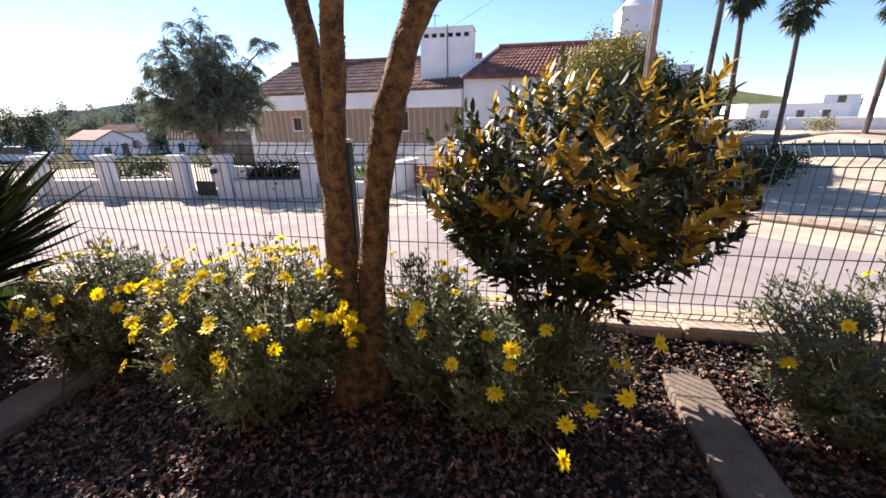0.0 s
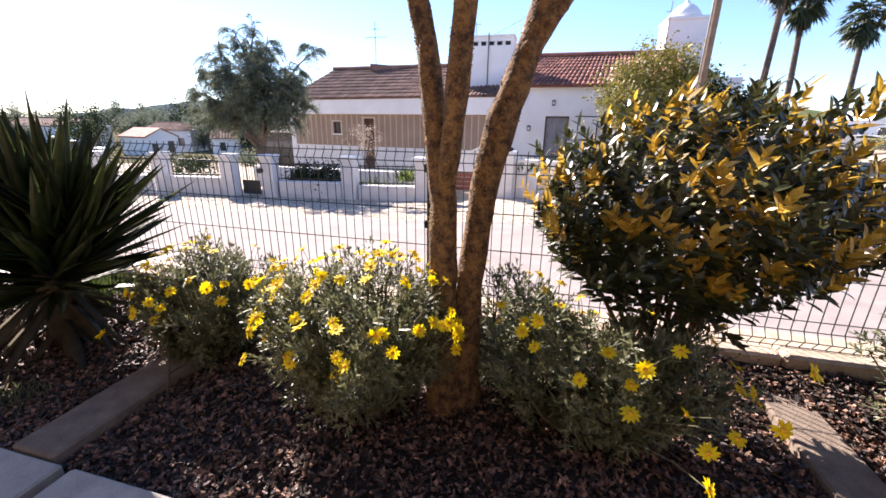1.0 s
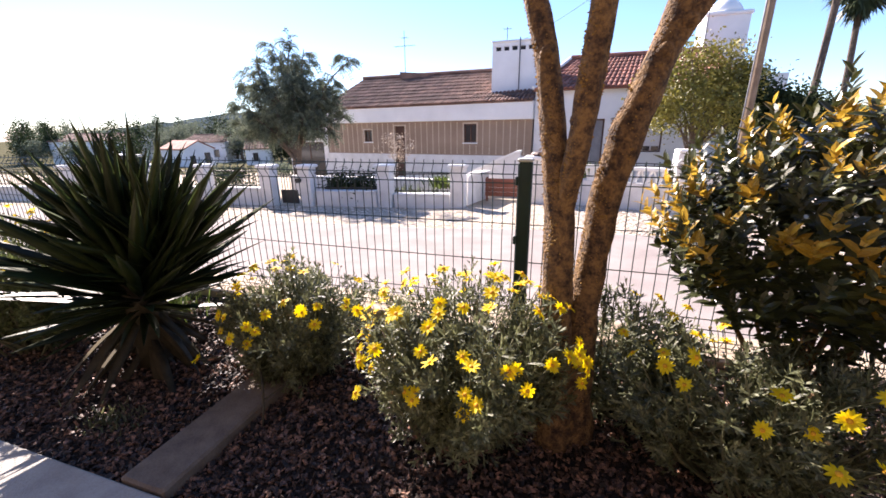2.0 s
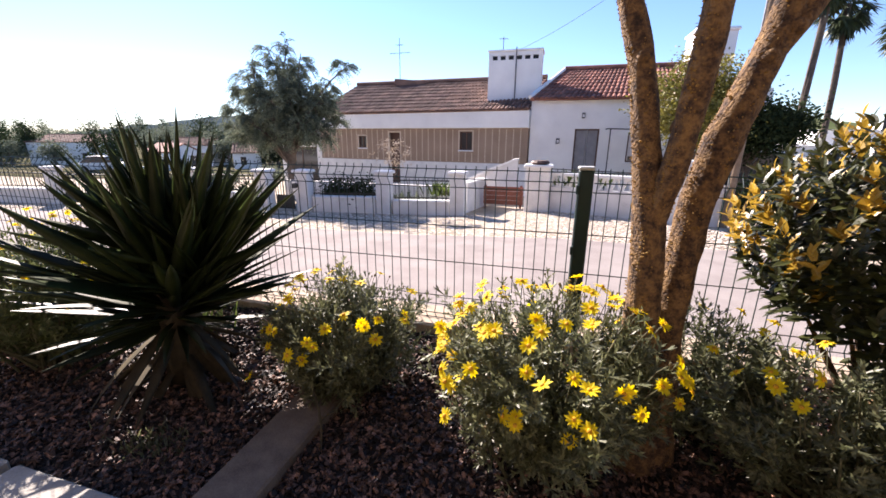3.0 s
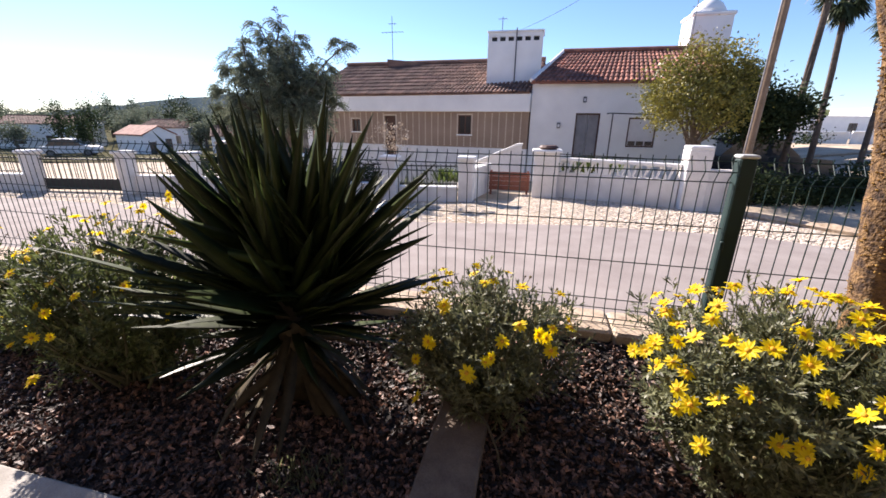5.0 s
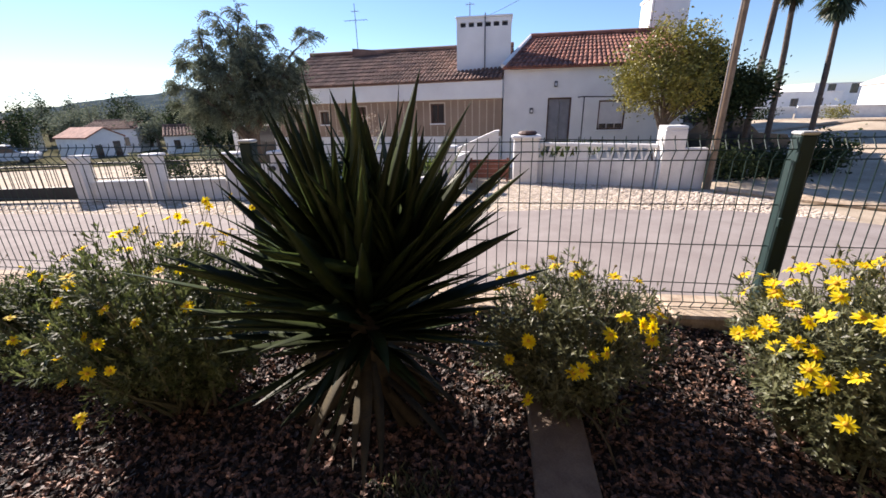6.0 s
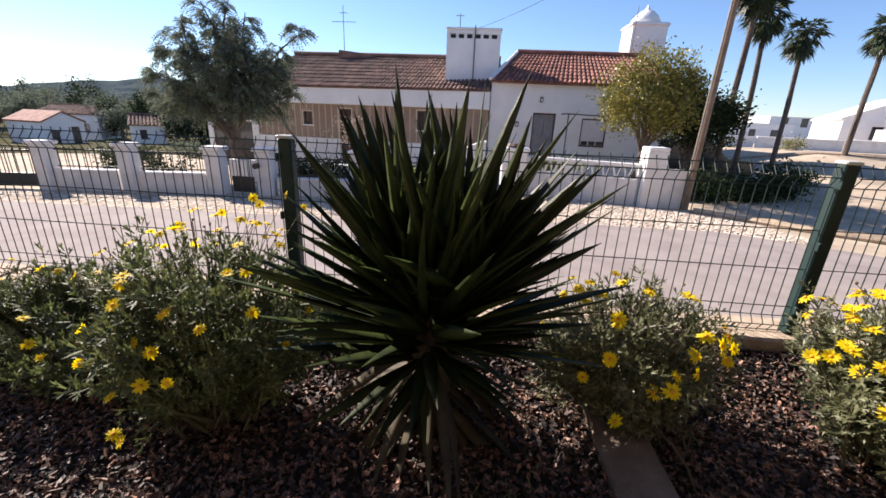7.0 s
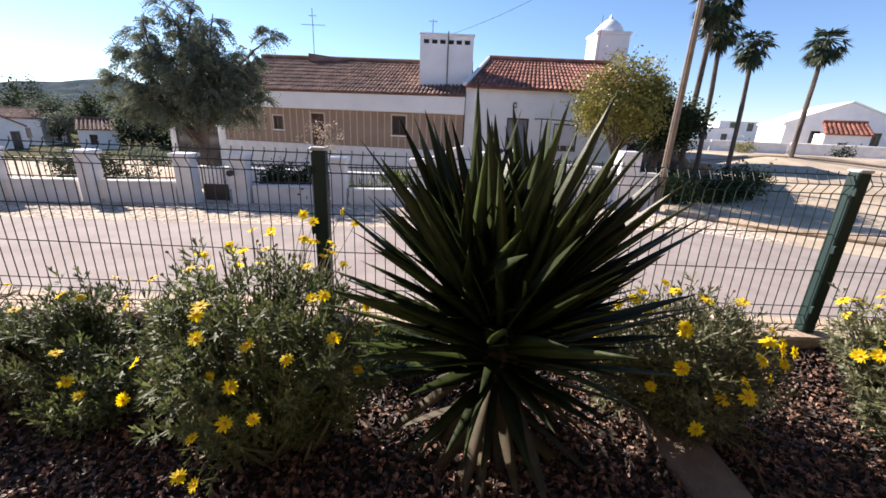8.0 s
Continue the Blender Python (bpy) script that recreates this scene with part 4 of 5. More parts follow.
def block(name, x0, x1, y0, y1, z0, z1, label, wins=(), roof=None, gable=0.0, rot=0.0):
    """A plain whitewashed house: walls, parapet or tiled roof, windows on the side facing the lane."""
    h = thing(name, (x0 + x1) / 2, y0, z0, label, "house", "village houses")
    h.rotation_euler = (0, 0, radians(rot))
    W, D, H = (x1 - x0) / 2, y1 - y0, z1 - z0
    b = Build()
    pierced(b, -W, W, 0, .3, 0, H, [(a, a + w, u, u + v) for a, u, w, v in wins])
    part("front_wall", b, M_WHITE, h)
    b = Build()
    b.box(-W, W, .3, D, 0, H - .01)
    part("house_body", b, M_WHITE, h)
    for a, u, w, v in wins:
        window(h, a, a + w, 0, u, u + v, M_WOOD, M_GLASS, 1)
    if gable:
        b = Build()
        b.prism([(-W, H), (W, H), (0, H + gable)], "y", 0.02, D)
        part("gable", b, M_WHITE, h)
        for s in (-1, 1):
            b = Build()
            b.prism([(s * (W + .15), H - .08), (0, H + gable + .02), (0, H + gable + .12), (s * (W + .15), H + .04)], "y", -.1, D + .1)
            part("roof_slope", b, roof or M_WHITE, h)
    elif roof:
        tile_roof("tile_roof", h, (-W - .1, -.2, H), (W + .1, -.2, H), (-W, D * .6, H + .8), (W, D * .6, H + .8), roof, .25)
    else:
        b = Build()
        b.box(-W - .05, W + .05, -.06, D, H, H + .12, 0, .02)
        part("parapet", b, M_WALLW, h)
    return h


block("white_gabled_house", 23.9, 30.9, 28, 35.5, -.4, 2.2, "large whitewashed house with a low gable", ((-1.9, 1.2, .6, .9), (1.5, 1.2, .6, .9)), M_WHITE, 1.5, -25)
block("porch", 24.2, 26.6, 25.6, 27.5, -.3, 1.5, "small white porch with a red tile roof", ((-.4, .75, .5, .5),), M_TILE, 0, -25)
block("white_house_far", 26, 36, 50, 58, -1.2, 1.9, "distant whitewashed flat house on a rise", ((-3.5, 1.5, .8, 1.0), (0, 1.5, .8, 1.0), (2.5, 1.5, .8, 1.0)))
block("white_house_far", 37, 43, 56, 64, -1.2, 2.9, "distant whitewashed house with tall side", ((-1.5, 3, .9, 1.2), (1, 3, .9, 1.2)))
block("white_house_far", 33, 41, 30, 40, -.6, 2.0, "whitewashed house beside a boundary wall", ((-2.5, 1.6, .9, 1.1), (1, 1.6, .9, 1.1)), None, 0, -20)
for x, y, s, k in ((16.4, 22.6, .8, 1), (21.8, 21.9, .6, 2), (13.6, 24.0, .75, 3), (26.5, 19.0, .5, 4)):
    r = random.Random(40 + k)
    t = thing("low_shrub", x, y, ground_z(x, y), "low rounded olive green shrub on sandy ground", "shrub", "low shrubs")
    b = Build()
    crown(b, [((0, 0, s * .35), (s, s * .7, s * .5))], 900, .12, r)
    part("foliage", b, M_ORANGE if k == 1 else M_DKTREE, t)
r = random.Random(50)
hd = thing("dark_hedge", 5.4, 9.6, -.82, "dark untidy hedge in shade", "hedge")
b = Build()
crown(b, [((-.6, 0, .35), (1.0, .6, .5)), ((.8, .3, .3), (.9, .6, .45)), ((1.9, 1.0, .3), (1.0, .7, .5)), ((3.0, 2.0, .4), (.9, .7, .5))], 8500, .12, r)
part("foliage", b, M_DKTREE, hd)
cu = thing("stone_edging", 0, 0, 0, "pale stone edging of a sandy bank", "edging", "", "structure")
for p, q in (((3.4, 7.2), (5.0, 5.6)), ((5.0, 5.6), (6.2, 4.9)), ((10.5, 18), (17, 14.5)), ((17, 14.5), (26, 11))):
    p, q = Vector(p), Vector(q)
    b = Build()
    n_ = 8
    b.tube([(p.lerp(q, k / n_).x, p.lerp(q, k / n_).y, ground_z(*p.lerp(q, k / n_)) + .03) for k in range(n_ + 1)], [.1] * (n_ + 1), 6, rough=.5)
    part("edging_stone", b, M_PLINTH, cu)


# ---- parked cars ----
def car(x, y, rot, paint, label):
    c = thing("parked_car", x, y, ground_z(x, y), label, "car", "parked cars")
    c.rotation_euler = (0, 0, radians(rot))
    b = Build()
    b.prism([(-2.0, .3), (2.0, .3), (2.05, .62), (1.9, .82), (1.05, .9), (-1.2, .92), (-1.95, .86), (-2.05, .6)], "y", -.82, .82)
    body = part("body", b, paint, c)
    b = Build()
    b.prism([(-1.55, .9), (1.0, .9), (.35, 1.4), (-.2, 1.46), (-1.0, 1.42)], "y", -.7, .7)
    part("cabin", b, M_GLASS, c)
    b = Build()
    b.prism([(-1.02, 1.421), (-.2, 1.461), (.35, 1.401), (.3, 1.47), (-.2, 1.52), (-1.0, 1.48)], "y", -.68, .68)
    part("roof", b, paint, c)
    for u in (-1.25, 1.25):
        for v in (-.74, .74):
            b = Build()
            b.tube([(u, v - .1, .31), (u, v + .1, .31)], [.31] * 2, 14)
            w = part("wheel", b, M_RUBBER, c)
            b = Build()
            b.tube([(u, v - .11, .31), (u, v + .11, .31)], [.19] * 2, 10)
            part("rim", b, M_STEEL, w)
    for v in (-.6, .6):
        b = Build()
        b.box(1.96, 2.06, v - .16, v + .16, .6, .76, 0, .02)
        part("headlight", b, M_SHUT, c)


car(6.6, 14.2, 8, M_CARDARK, "dark parked car in the shade of trees")
car(-41, 25.3, 40, M_CARLIGHT, "silver parked car at the village edge")

# ---- left-hand side: small houses, far trees ----
block("small_white_house", -37.9, -34.9, 30, 34.5, -2.5, -.5, "small white house with tiled gable and two dark doors", ((-1.05, .1, .6, 1.25), (.45, .1, .65, 1.5)), M_TILE, .75, 78)
block("village_house", -45, -40, 36, 42, -2.6, 0, "low white village house with tile roof", ((-1.5, .8, .7, .9), (1, .8, .7, .9)), M_TILEOLD, 0, 25)
block("open_shed", -13.4, -11.3, 15.4, 18.5, -1.4, .95, "white shed with a wide dark opening behind a tree", ((-.85, .25, 1.7, 1.75),), None, 0, 8)
block("village_house", -60, -52, 32, 40, -2.7, .3, "low white village house with tile roof", ((-1.5, .8, .7, .9), (1, .8, .7, .9)), M_TILEOLD, 0, 35)
block("village_house", -31, -28.5, 31, 34, -2.2, -.5, "small white shed roofed with old tiles", ((-.6, .5, .5, .8),), M_TILEOLD, 0, 40)
for x, y, s, k in ((-16.5, 14.5, .6, 5), (-19.5, 16.5, .6, 6), (-15.5, 17.0, .7, 8), (-18.5, 20.0, .8, 10)):
    t = thing("low_shrub", x, y, ground_z(x, y), "low dark green shrub in a bare yard", "shrub", "yard shrubs")
    b = Build()
    crown(b, [((0, 0, s * .35), (s, s * .7, s * .45)), ((s * .8, .1, s * .25), (s * .7, s * .5, s * .35))], 1300, .13, random.Random(40 + k))
    part("foliage", b, M_DKTREE if k % 2 else M_PEPPER, t)
r = random.Random(61)
for k in range(92):
    a = r.uniform(0, 1)
    y = 27 + 34 * r.random() ** 1.4
    x = -12 - (y + 2) * r.uniform(.05, 1.75)
    if k < 9:
        x, y = -15 - r.uniform(0, 14), 28 + r.uniform(0, 5)
    if k >= 64:
        y = 34 + 16 * r.random()
        x = -1.3 - r.uniform(.42, .98) * (y + 1.9)
    if k < 64 and -1.36 < (x + 1.3) / (y + 1.9) < -.93 and y < 40:
        y += 14
        x -= 15
    s = r.uniform(1.2, 2.1) * (1 + (y - 27) * .012)
    if k < 9:
        s *= .75
    z = -2.3 + (y - 27) * .02
    conif = r.random() < .45
    blobs = [((0, 0, s * 1.3), (s * .55, s * .55, s * 1.1)), ((0, 0, s * 2.2), (s * .25, s * .25, s * .7))] if conif else [((0, 0, s * 1.2), (s, s, s * .7)), ((s * .5, 0, s * 1.5), (s * .6, s * .6, s * .6))]
    tree("distant_tree", x, y, z, s * .9, .14, blobs, 3200 if k < 9 else 2000, .26, M_DKTREE if conif else M_PEPPER, "distant dark conifer among village trees" if conif else "distant grey green tree among village houses", 70 + k, .1, .5)


# ---- hills ----
def ridge(name, pts, depth, material, label, foot=-6.0):
    b = Build()
    n = len(pts)
    vs = []
    for row, (f, k) in enumerate(((1.0, 1.0), (.85, .6), (.7, .15), (.6, 0))):
        for i, (x, y, z) in enumerate(pts):
            zz = foot + (z - foot) * k + (1.2 * noise.noise(Vector((x * .05, y * .05, row))) if row < 3 else 0)
            vs.append((x * f, y * f, zz))
    fs = [(r_ * n + i, (r_ + 1) * n + i, (r_ + 1) * n + i + 1, r_ * n + i + 1) for r_ in range(3) for i in range(n - 1)]
    b.add(vs, fs)
    return tagged(new(name, b.mesh(name, material, smooth=True)), label, "hill", "", "structure")


ridge("hill_left", [(-330 + 10 * k, 200 + .1 * k * k * 0.2, 2.5 + 11.5 * max(0, min(1, k / 15)) + (0 if k < 20 else -.4 * (k - 20))) for k in range(32)], 60, M_HILL, "scrub covered hillside behind the village, haze put into its colour")
ridge("hill_right", [(40 + 9 * k, 210, max(20.0 - 1.4 * k, 1.5) if k > 1 else 15 + 2 * k) for k in range(30)], 60, M_FIELD, "pale green field sloping behind the houses")


# ---- garden tree with lichened stems ----
gtree = thing("garden_tree", .26, -.5, BED - .02, "multi stemmed tree trunk crusted with orange lichen", "tree")


def stem(name, pts, radii, parent, seed):
    """A stem with bark relief, knobs, and a scatter of lichen crusts, biased to brighten the sunward side."""
    r = random.Random(seed)
    P = [Vector(p) for p in pts]
    fine, rad = [], []
    for i in range(len(P) - 1):
        n = 8
        for k in range(n + (i == len(P) - 2)):
            u = k / n
            a, c = P[max(i - 1, 0)], P[min(i + 2, len(P) - 1)]
            q = P[i].lerp(P[i + 1], u) + (P[i + 1] - a - (c - P[i])) * (u * (1 - u) * .12)
            fine.append(q)
            rad.append((radii[i] + (radii[i + 1] - radii[i]) * u) * (1 + .06 * noise.noise(q * 14)))
    b = Build()
    b.tube(fine, rad, 20, rough=.16)
    ob = part(name, b, M_BARK, parent, smooth=True)
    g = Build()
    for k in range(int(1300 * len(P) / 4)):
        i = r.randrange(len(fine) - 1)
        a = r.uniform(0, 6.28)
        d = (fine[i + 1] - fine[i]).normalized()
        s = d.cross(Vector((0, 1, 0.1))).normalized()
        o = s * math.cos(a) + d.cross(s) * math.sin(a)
        # fewer crusts towards +x: lit and shaded sides put into the lichen colour
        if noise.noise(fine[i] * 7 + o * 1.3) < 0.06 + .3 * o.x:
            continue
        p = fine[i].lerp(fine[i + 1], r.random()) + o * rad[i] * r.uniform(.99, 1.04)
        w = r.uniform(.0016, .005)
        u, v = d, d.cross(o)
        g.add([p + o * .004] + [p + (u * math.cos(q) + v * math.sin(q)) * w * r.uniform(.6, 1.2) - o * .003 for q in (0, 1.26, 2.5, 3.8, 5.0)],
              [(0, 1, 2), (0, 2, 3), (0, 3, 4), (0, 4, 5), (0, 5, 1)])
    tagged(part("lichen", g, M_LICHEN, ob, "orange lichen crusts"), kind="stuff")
    for k in range(5):
        i = r.randrange(6, len(fine) - 2)
        d = (fine[i + 1] - fine[i]).normalized()
        o = Vector((r.gauss(0, 1), r.gauss(0, 1), 0)).normalized()
        kb = Build()
        kb.tube([fine[i] + o * rad[i] * .7, fine[i] + o * rad[i] * 1.02, fine[i] + o * rad[i] * 1.2], [.028, .022, .009], 8, rough=.3)
        part("knob", kb, M_BARK, ob, smooth=True)
    return ob


def rel(*pts):
    return [(x - .26, y + .5, z) for x, y, z in pts]


stem("stem", rel((.25, -.58, -.05), (.23, -.57, .15), (.215, -.54, .5), (.205, -.5, .82), (.17, -.48, 1.07), (.13, -.44, 1.33), (.07, -.4, 1.55), (-.05, -.33, 1.85), (-.2, -.25, 2.5)), [.1, .068, .055, .051, .044, .039, .037, .031, .022], gtree, 1)
stem("stem", rel((.31, -.55, -.05), (.30, -.53, .15), (.31, -.48, .5), (.335, -.44, .77), (.352, -.42, .93), (.395, -.41, 1.12), (.47, -.39, 1.35), (.58, -.34, 1.75), (.7, -.25, 2.6)), [.092, .066, .054, .050, .050, .055, .046, .038, .026], gtree, 2)
stem("stem", rel((.2, -.5, .8), (.235, -.53, 1.0), (.262, -.545, 1.25), (.28, -.54, 1.5), (.30, -.5, 1.9), (.33, -.42, 2.6)), [.032, .037, .038, .037, .031, .022], gtree, 3)
stem("stem", rel((.455, -.395, 1.3), (.53, -.38, 1.45), (.64, -.33, 1.62), (.9, -.15, 2.1)), [.03, .038, .034, .024], gtree, 4)
# crown above the view, made large to block overhead sky from the bed
b = Build()
r = random.Random(9)
crown(b, [((-.8, .1, 3.2), (1.3, 1.2, .6)), ((.9, .2, 3.2), (1.3, 1.2, .6)), ((0, -.1, 3.8), (1.5, 1.3, .6))], 9000, .09, r)
part("crown", b, M_DKTREE, gtree)

# ---- golden-tipped shrub ----
shrub = thing("golden_shrub", 1.03, -.34, BED - .02, "dense glossy shrub with golden young shoots", "shrub")
r = random.Random(12)
sb = Build()
dk, gd = Build(), Build()
for k in range(9):
    a = r.uniform(0, 6.28)
    tip = Vector((math.cos(a) * r.uniform(.1, .35), math.sin(a) * r.uniform(.1, .28), r.uniform(.5, .9)))
    sb.tube([(r.gauss(0, .03), r.gauss(0, .03), -.03), tip * .45 + Vector((0, 0, .06)), tip], [.014, .011, .005], 6, rough=.2)
tagged(part("stem_base", sb, M_BARK, shrub), kind="stuff")
for k in range(960):
    d = Vector((r.gauss(0, 1), r.gauss(0, 1), r.gauss(0, 1))).normalized() * r.uniform(.45, 1.0) ** .6
    c = Vector((d.x * .50, d.y * .40, .76 + d.z * (.38 if d.z > 0 else .36)))
    c.x += .04
    if c.z < .62:
        c.x *= .62 + .6 * c.z
        c.y *= .62 + .6 * c.z
    if c.x < -.18 and c.z > 1.0:
        c.z -= .06
    outer = d.length > .78
    up = Vector((d.x * .7, d.y * .7, .75 + .3 * r.random())).normalized()
    if c.z < .45:
        up = Vector((d.x, d.y, -.1)).normalized()
    if outer and r.random() < .14:
        c += Vector((d.x * .05, d.y * .05, .05 + .04 * r.random()))
    L = r.uniform(.06, .15) if outer else r.uniform(.04, .08)
    gold = outer and (c.z > .6 and (r.random() < (.48 if c.x > -.12 else .4)))
    n = 10 if outer else 8
    for i in range(n):
        u = i / n
        a = i * 2.4 + r.uniform(-.3, .3)
        s1 = up.cross(Vector((0.2, 1, .1))).normalized()
        s2 = up.cross(s1)
        o = s1 * math.cos(a) + s2 * math.sin(a)
        dd_ = (o * (1.0 - .55 * u) + up * (.35 + .75 * u)).normalized()
        ln = r.uniform(.042, .064) * (1 - .2 * u)
        (gd if gold and u > .3 * r.random() + .15 else dk).blade(c + up * (L * u), dd_, up, ln, ln * .45, .25, r.uniform(.0, .25), 2)
part("dark_leaves", dk, M_SHRUB, shrub, "dark glossy leaves")
part("golden_leaves", gd, M_GOLD, shrub, "golden young leaves")

# ---- spiky rosette plant ----
YX, YY = -1.69, -.66
yucca = thing("spiky_yucca", YX, YY, BED - .02, "large dark green spiky rosette plant", "yucca")
b = Build()
b.tube([(0, 0, -.05), (.01, 0, .15), (0, .01, .32), (0, 0, .5)], [.07, .075, .08, .06], 12, rough=.3)
part("trunk", b, M_DEADLEAF, yucca, "short trunk of dry leaf bases", smooth=True)


def sword(L, W, bend, r):
    """A stiff sword leaf along +y, folded along its middle, with a hard point."""
    b = Build()
    n = 9
    vs, fs = [], []
    for i in range(n + 1):
        s = i / n
        w = W * .5 * (.55 + .75 * min(s / .35, 1) * .6) * (1 - max(0, (s - .4) / .6) ** 1.6) + .0006
        z = -bend * s * s * L
        y = L * s * (1 - .12 * abs(bend) * s)
        t = .0045 * (1 - s) + .0008
        vs += [(-w, y, z + w * .42), (0, y, z), (w, y, z + w * .42), (0, y, z - t)]
    for i in range(n):
        k = i * 4
        fs += [(k, k + 1, k + 5, k + 4), (k + 1, k + 2, k + 6, k + 5), (k + 4, k + 7, k + 3, k), (k + 7, k + 6, k + 2, k + 3)]
    b.add(vs, fs)
    return b


r = random.Random(33)
SW = [sword(L, W, bd, r).mesh("blade", M_YUCCA, smooth=True) for L, W, bd in ((.68, .056, .04), (.62, .056, .08), (.72, .052, .02), (.58, .052, .14), (.64, .06, .0), (.5, .05, .1))]
DRY = [sword(L, .04, bd, r).mesh("dry_blade", M_DEADLEAF, smooth=True) for L, bd in ((.42, .2), (.48, .1), (.36, .05))]
HEADS = ((0, 0, .46, 180, 4, 84, 1.06), (-.10, .08, .60, 95, 28, 88, .84), (.12, .06, .59, 95, 28, 88, .84))
for hx, hy, hz, count, low, high, size in HEADS:
    for k in range(count):
        f = (k + .5) / count
        el = high - (high - low) * f ** 1.02 + r.gauss(0, 5)
        az = k * 137.508 + r.gauss(0, 9)
        sc = size * (1.0 if f < .5 else 1.0 - .75 * (f - .5)) * r.uniform(.84, 1.06)
        m = pose(hx, hy, hz - .16 * f, 0, 0, az) @ pose(0, 0, 0, min(el, 88), r.gauss(0, 22), 0) @ Matrix.Translation((0, .03, 0)) @ Matrix.Scale(sc, 4)
        part("blade", SW[r.randrange(len(SW))], M_YUCCA, yucca, m=m)
for k in range(46):
    m = pose(0, 0, .38 - .006 * k, 0, 0, k * 137.5 + r.gauss(0, 12)) @ pose(0, 0, 0, r.uniform(-62, -22), r.gauss(0, 20), 0) @ Matrix.Translation((0, .05, 0))
    part("dry_blade", DRY[k % 3], M_DEADLEAF, yucca, "dry brown hanging blade", m=m)


# ---- yellow daisy bushes ----
def flower_mesh(n, seed, droop):
    r = random.Random(seed)
    b = Build()
    for k in range(n):
        a = 2 * math.pi * k / n + r.gauss(0, .08)
        d = Vector((math.cos(a), math.sin(a), r.gauss(.12 - droop, .1)))
        b.blade(d * .004, d, (0, 0, 1), r.uniform(.02, .025), .0095, .2, r.uniform(-.05, .25), 2)
    return b.mesh("petals", M_PETAL)


FLOWERS = [flower_mesh(13, 1, 0), flower_mesh(12, 2, .1), flower_mesh(14, 3, -.25), flower_mesh(11, 4, .3)]
b = Build()
b.tube([(0, 0, -.004), (0, 0, .001), (0, 0, .0045), (0, 0, .006)], [.004, .0068, .0055, .002], 9)
DISC = b.mesh("flower_disc", M_DISC, smooth=True)
b = Build()
b.tube([(0, 0, -.004), (0, 0, .002), (0, 0, .007)], [.002, .0055, .003], 6)
BUD = b.mesh("spent_head", M_BUD)


def daisy_bush(x, y, rx, ry, z0, z1, n, flowers, seed, label, spots=(), top=.5, leaf=M_EURY, size=1.0, buds=18, bloom_size=1.0):
    """Fine-leaved bush: leafy shoots on a branching base, flowers on thin stalks above the leaves."""
    r = random.Random(seed)
    bush = thing("daisy_bush", x, y, BED - .02, label, "daisy bush", "yellow daisy bushes")
    st, lf = Build(), Build()
    zc, hz = (z0 + z1) / 2, (z1 - z0) / 2
    shoots = []
    for k in range(max(30, n // 11)):
        d = Vector((r.gauss(0, 1), r.gauss(0, 1), r.gauss(.15, 1))).normalized()
        reach = r.uniform(.72, 1.12) + .25 * noise.noise(d * 2.2 + Vector((seed, 0, 0)))
        q = Vector((d.x * rx * reach, d.y * ry * reach, zc + d.z * hz * reach))
        if q.z < .03:
            continue
        root = Vector((r.gauss(0, .04) + q.x * .15, r.gauss(0, .04) + q.y * .15, 0))
        mid = root.lerp(q, .55) + Vector((0, 0, -.15 * min(q.z, .3)))
        st.tube([root, mid, q], [.007, .005, .0022], 5)
        w = r.uniform(.018, .034)
        for i in range(r.randint(6, 15)):
            u = 1 - .75 * r.random() ** 1.6
            c = (mid.lerp(q, (u - .25) / .75) if u > .25 else mid) + Vector((r.gauss(0, w), r.gauss(0, w), r.gauss(0, w)))
            shoots.append((c, (d * .7 + Vector((r.gauss(0, .3), r.gauss(0, .3), .7 + r.gauss(0, .25)))).normalized()))
    for c, up in shoots:
        if c.z < .02:
            continue
        s1 = up.cross(Vector((0.2, 1, .1))).normalized()
        s2 = up.cross(s1)
        L = r.uniform(.03, .06)
        for i in range(6):
            u = i / 6
            a = i * 2.4 + r.uniform(-.4, .4)
            o = s1 * math.cos(a) + s2 * math.sin(a)
            dd_ = (o * (1 - .4 * u) + up * (.5 + .6 * u)).normalized()
            p = c + up * (L * u)
            ln = r.uniform(.032, .054) * size
            lf.blade(p, dd_, up, ln, .0088 * size, .0, r.uniform(0, .2), 1)
            q = p + dd_ * ln * .45
            for sg in (-1, 1):
                e = (dd_ * .75 + dd_.cross(up) * sg * .75).normalized()
                lf.blade(q, e, up, ln * .45, .0068 * size, 0, 0, 1)
    part("stem_base", st, M_STEM, bush)
    tagged(part("foliage", lf, leaf, bush), kind="stuff")
    stalks = Build()

    def bloom(p, nrm, kind, from_=None):
        nrm = nrm.normalized()
        q = nrm.to_track_quat("Z", "Y").to_matrix().to_4x4()
        s = r.uniform(.82, 1.12) * bloom_size
        m = Matrix.Translation(p) @ q @ pose(0, 0, 0, 0, 0, r.uniform(0, 360)) @ Matrix.Scale(s, 4)
        if kind:
            f = part("flower", FLOWERS[r.randrange(4)], M_PETAL, bush, m=m)
            part("flower_disc", DISC, M_DISC, f)
        else:
            part("spent_head", BUD, M_BUD, bush, m=m)
        st0 = from_ or Vector((p.x * .8, p.y * .8, p.z - r.uniform(.08, .14)))
        stalks.tube([st0, st0.lerp(p, .6) + Vector((0, 0, .015)), p - nrm * .003], [.0016, .0013, .0012], 4)

    for sx, sy, sz in spots:
        p = Vector((sx - x, sy - y, sz))
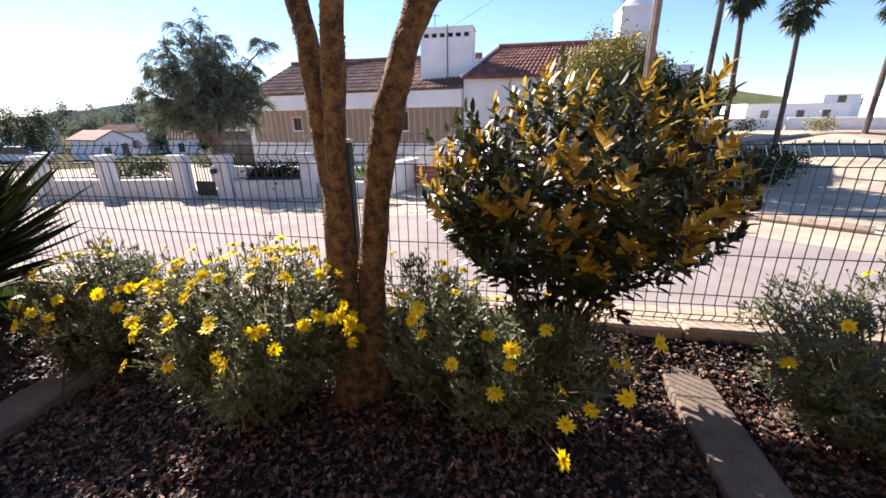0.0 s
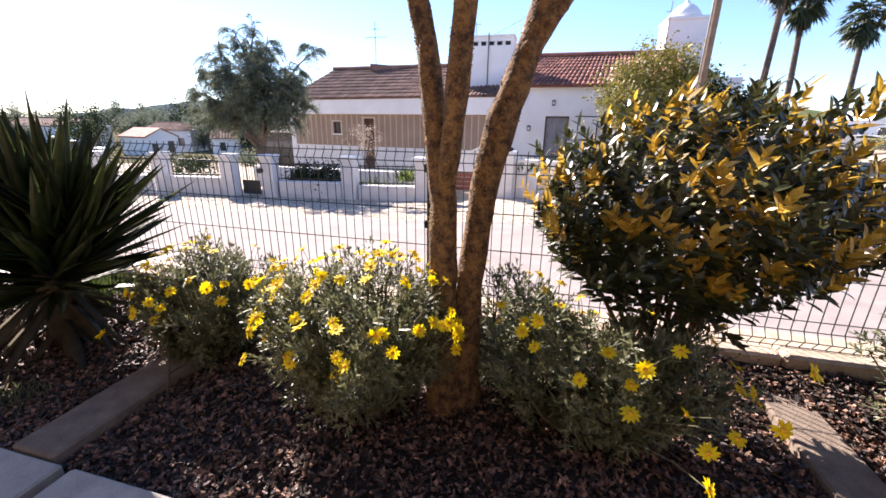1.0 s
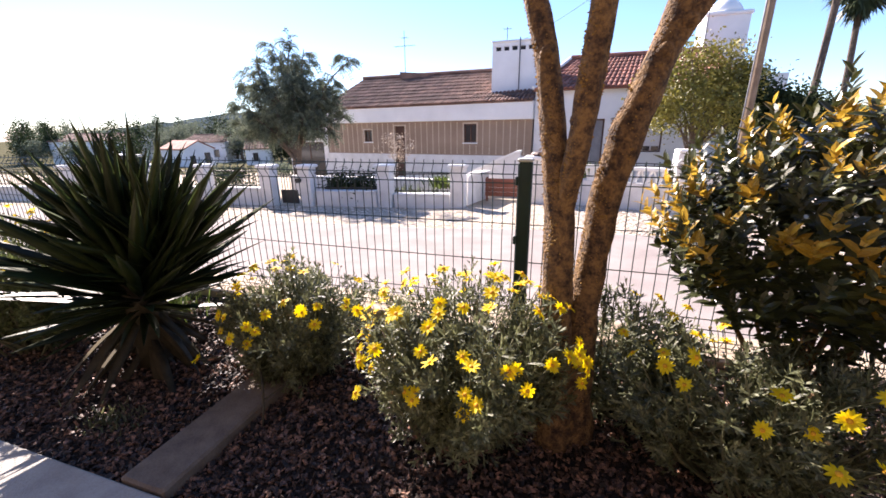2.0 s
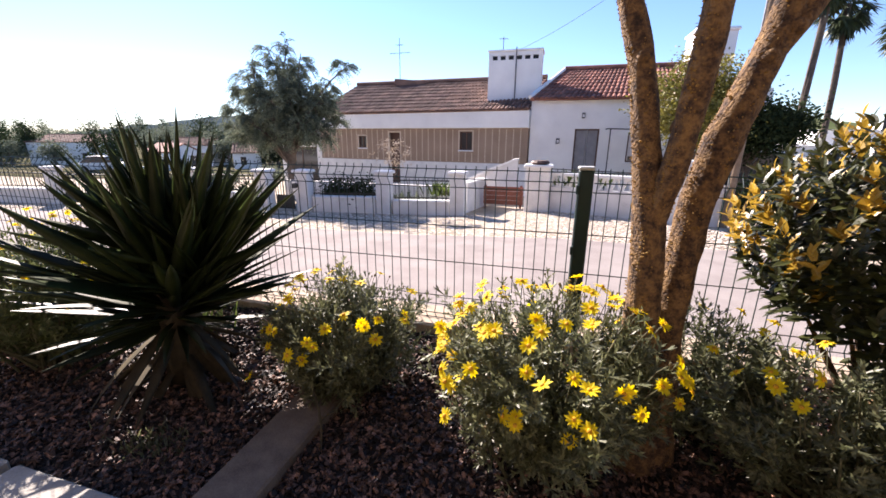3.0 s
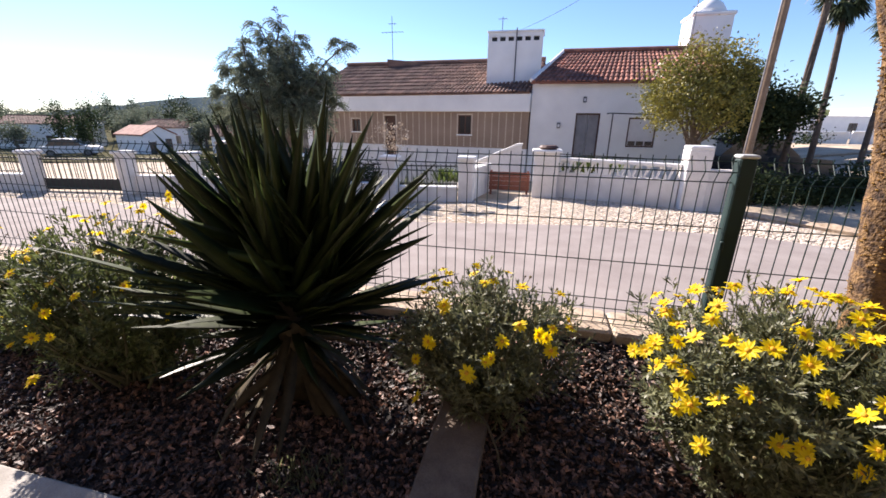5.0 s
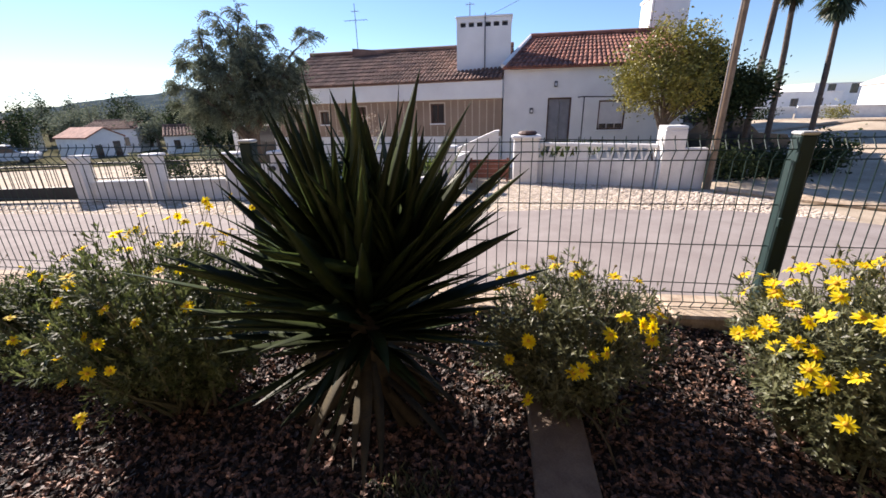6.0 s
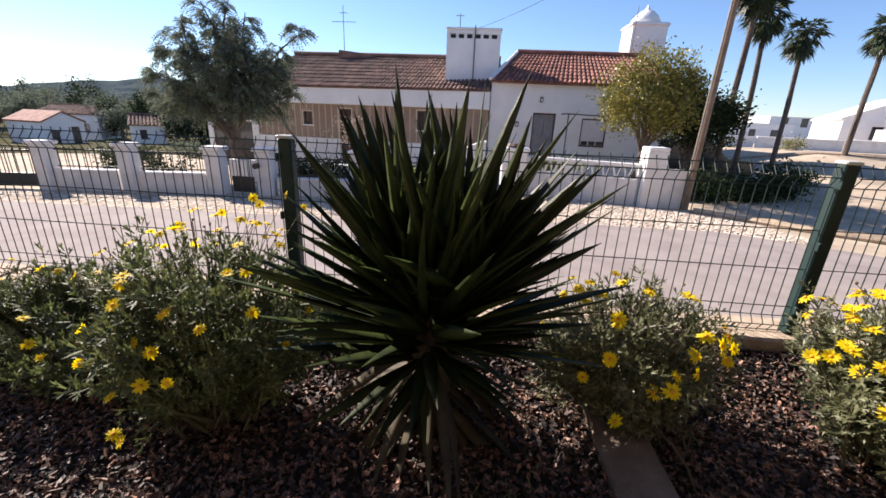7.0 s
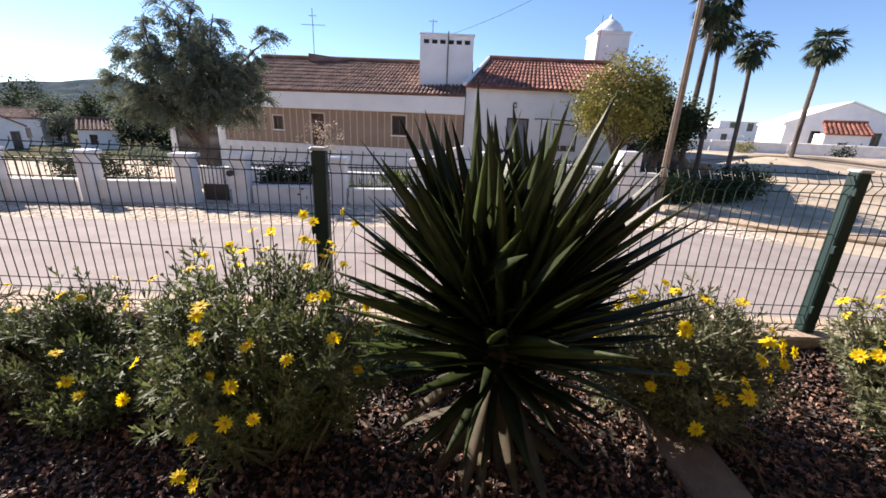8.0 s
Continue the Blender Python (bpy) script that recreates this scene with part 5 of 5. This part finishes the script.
        bloom(p, Vector((r.gauss(0, .4), -.75 + r.gauss(0, .3), .6 + r.gauss(0, .2))), 1, Vector((p.x * .45, p.y * .45, p.z * .6)))
    for k in range(flowers + buds):
        for _ in range(20):
            d = Vector((r.gauss(0, 1), r.gauss(0, 1), r.gauss(.5, .75))).normalized()
            if d.z > -.3 and (d.y < .35 or d.z > top):
                break
        ext = r.uniform(1.05, 1.22) + (.16 * r.random() if d.z > .4 else 0)
        p = Vector((d.x * rx * ext, d.y * ry * ext, zc + d.z * hz * ext + .03))
        if p.z < .08:
            p.z = .08 + r.uniform(0, .08)
        bloom(p, d * .7 + Vector((r.gauss(0, .35), -.2 + r.gauss(0, .35), .55)), k < flowers)
    tagged(part("flower_stalk", stalks, M_STEM, bush), kind="stuff")
    return bush


L1 = "grey green daisy bush covered in yellow flowers"
daisy_bush(-.07, -.69, .33, .27, .18, .60, 1550, 82, 101, L1, ((-.09, -1.01, .54), (-.15, -1.0, .40), (-.35, -.97, .36), (-.28, -.96, .52), (-.40, -.84, .57), (.11, -.93, .5)), .3)
daisy_bush(.82, -.60, .40, .21, .15, .46, 1000, 20, 102, "grey green daisy bush with flowers under a shrub",
           ((.58, -.80, .55), (.95, -.85, .54), (1.22, -.89, .55), (1.13, -1.0, .46), (.99, -1.06, .31), (.82, -.98, .42), (1.06, -.98, .40), (.86, -.9, .5), (1.0, -1.0, .36), (.7, -.92, .45)), .2)
daisy_bush(-.94, -.50, .29, .25, .12, .50, 1350, 30, 103, "small grey green daisy bush growing over a kerb", ((-.96, -.85, .38), (-1.11, -.88, .28), (-.89, -.83, .43), (-.75, -.69, .45)), .4, buds=30)
daisy_bush(-2.46, -.72, .31, .28, .14, .68, 1350, 42, 104, "tall grey green daisy bush with scattered yellow flowers", ((-2.42, -1.0, .47), (-2.48, -1.08, .38), (-2.48, -.98, .48), (-2.43, -.82, .48), (-2.52, -1.05, .2), (-2.6, -1.0, .17), (-2.72, -.55, .66), (-2.64, -.52, .69), (-2.6, -.6, .71), (-2.5, -.5, .74), (-2.47, -.58, .75), (-2.4, -.45, .79), (-2.35, -.5, .78), (-2.25, -.5, .82), (-2.22, -.42, .76)), .4, M_EURYG, buds=34, bloom_size=.8)
daisy_bush(-3.15, -.50, .50, .32, .05, .40, 1100, 26, 105, "low green daisy bush along a fence", (), .2, M_EURYG, 1.0, 20, .8)
daisy_bush(-4.1, -.50, .55, .32, .05, .45, 700, 20, 107, "low green daisy bush along a fence", (), .2, M_EURYG, 1.0, 20, .8)
daisy_bush(2.12, -.52, .40, .34, .06, .58, 1400, 9, 106, "dense grey leaved bush with few yellow flowers", (), .1, M_EURY, .85, 8)
daisy_bush(.45, -.35, .26, .2, .10, .50, 550, 14, 108, "small daisy bush behind a tree trunk", (), .2, M_EURY, 1.0, 6)

# grasses and weeds
def grass(x, y, n, h, w, seed, label, material=M_GRASS):
    r = random.Random(seed)
    t = thing("grass_tuft", x, y, BED - .02, label, "grass", "grass tufts")
    b = Build()
    for k in range(n):
        p = Vector((r.gauss(0, w), r.gauss(0, w * .5), 0))
        b.blade(p, (r.gauss(0, .35), r.gauss(0, .35), 1), (r.gauss(0, 1), r.gauss(0, 1), .1), h * r.uniform(.5, 1.1), .006, .1, r.uniform(.1, .5), 2)
    tagged(part("grass_leaf", b, material, t), kind="stuff")


grass(-2.12, -.25, 260, .3, .12, 1, "sunlit green weeds beside a fence post")
grass(-1.42, -1.02, 240, .06, .09, 2, "low dusty green weeds at the bed edge", M_EURY)
grass(-2.75, -.2, 160, .22, .15, 3, "sunlit green weeds beside a fence post")

# dry forked stem lying over the kerb
tw_ = thing("dry_stem", -.92, -.80, .07, "pale dry forked stem bent over a concrete kerb", "twig")
b = Build()
b.tube([(-.09, .12, .05), (-.03, .06, .10), (.03, .0, .08), (.07, -.05, .03), (.09, -.09, -.03)], [.003, .004, .0045, .004, .003], 6, rough=.3)
part("stem_piece", b, M_DEADLEAF, tw_)
b = Build()
b.tube([(.06, -.03, .045), (.10, .02, .07), (.12, .07, .10)], [.0035, .003, .002], 6, rough=.3)
part("side_shoot", b, M_DEADLEAF, tw_)
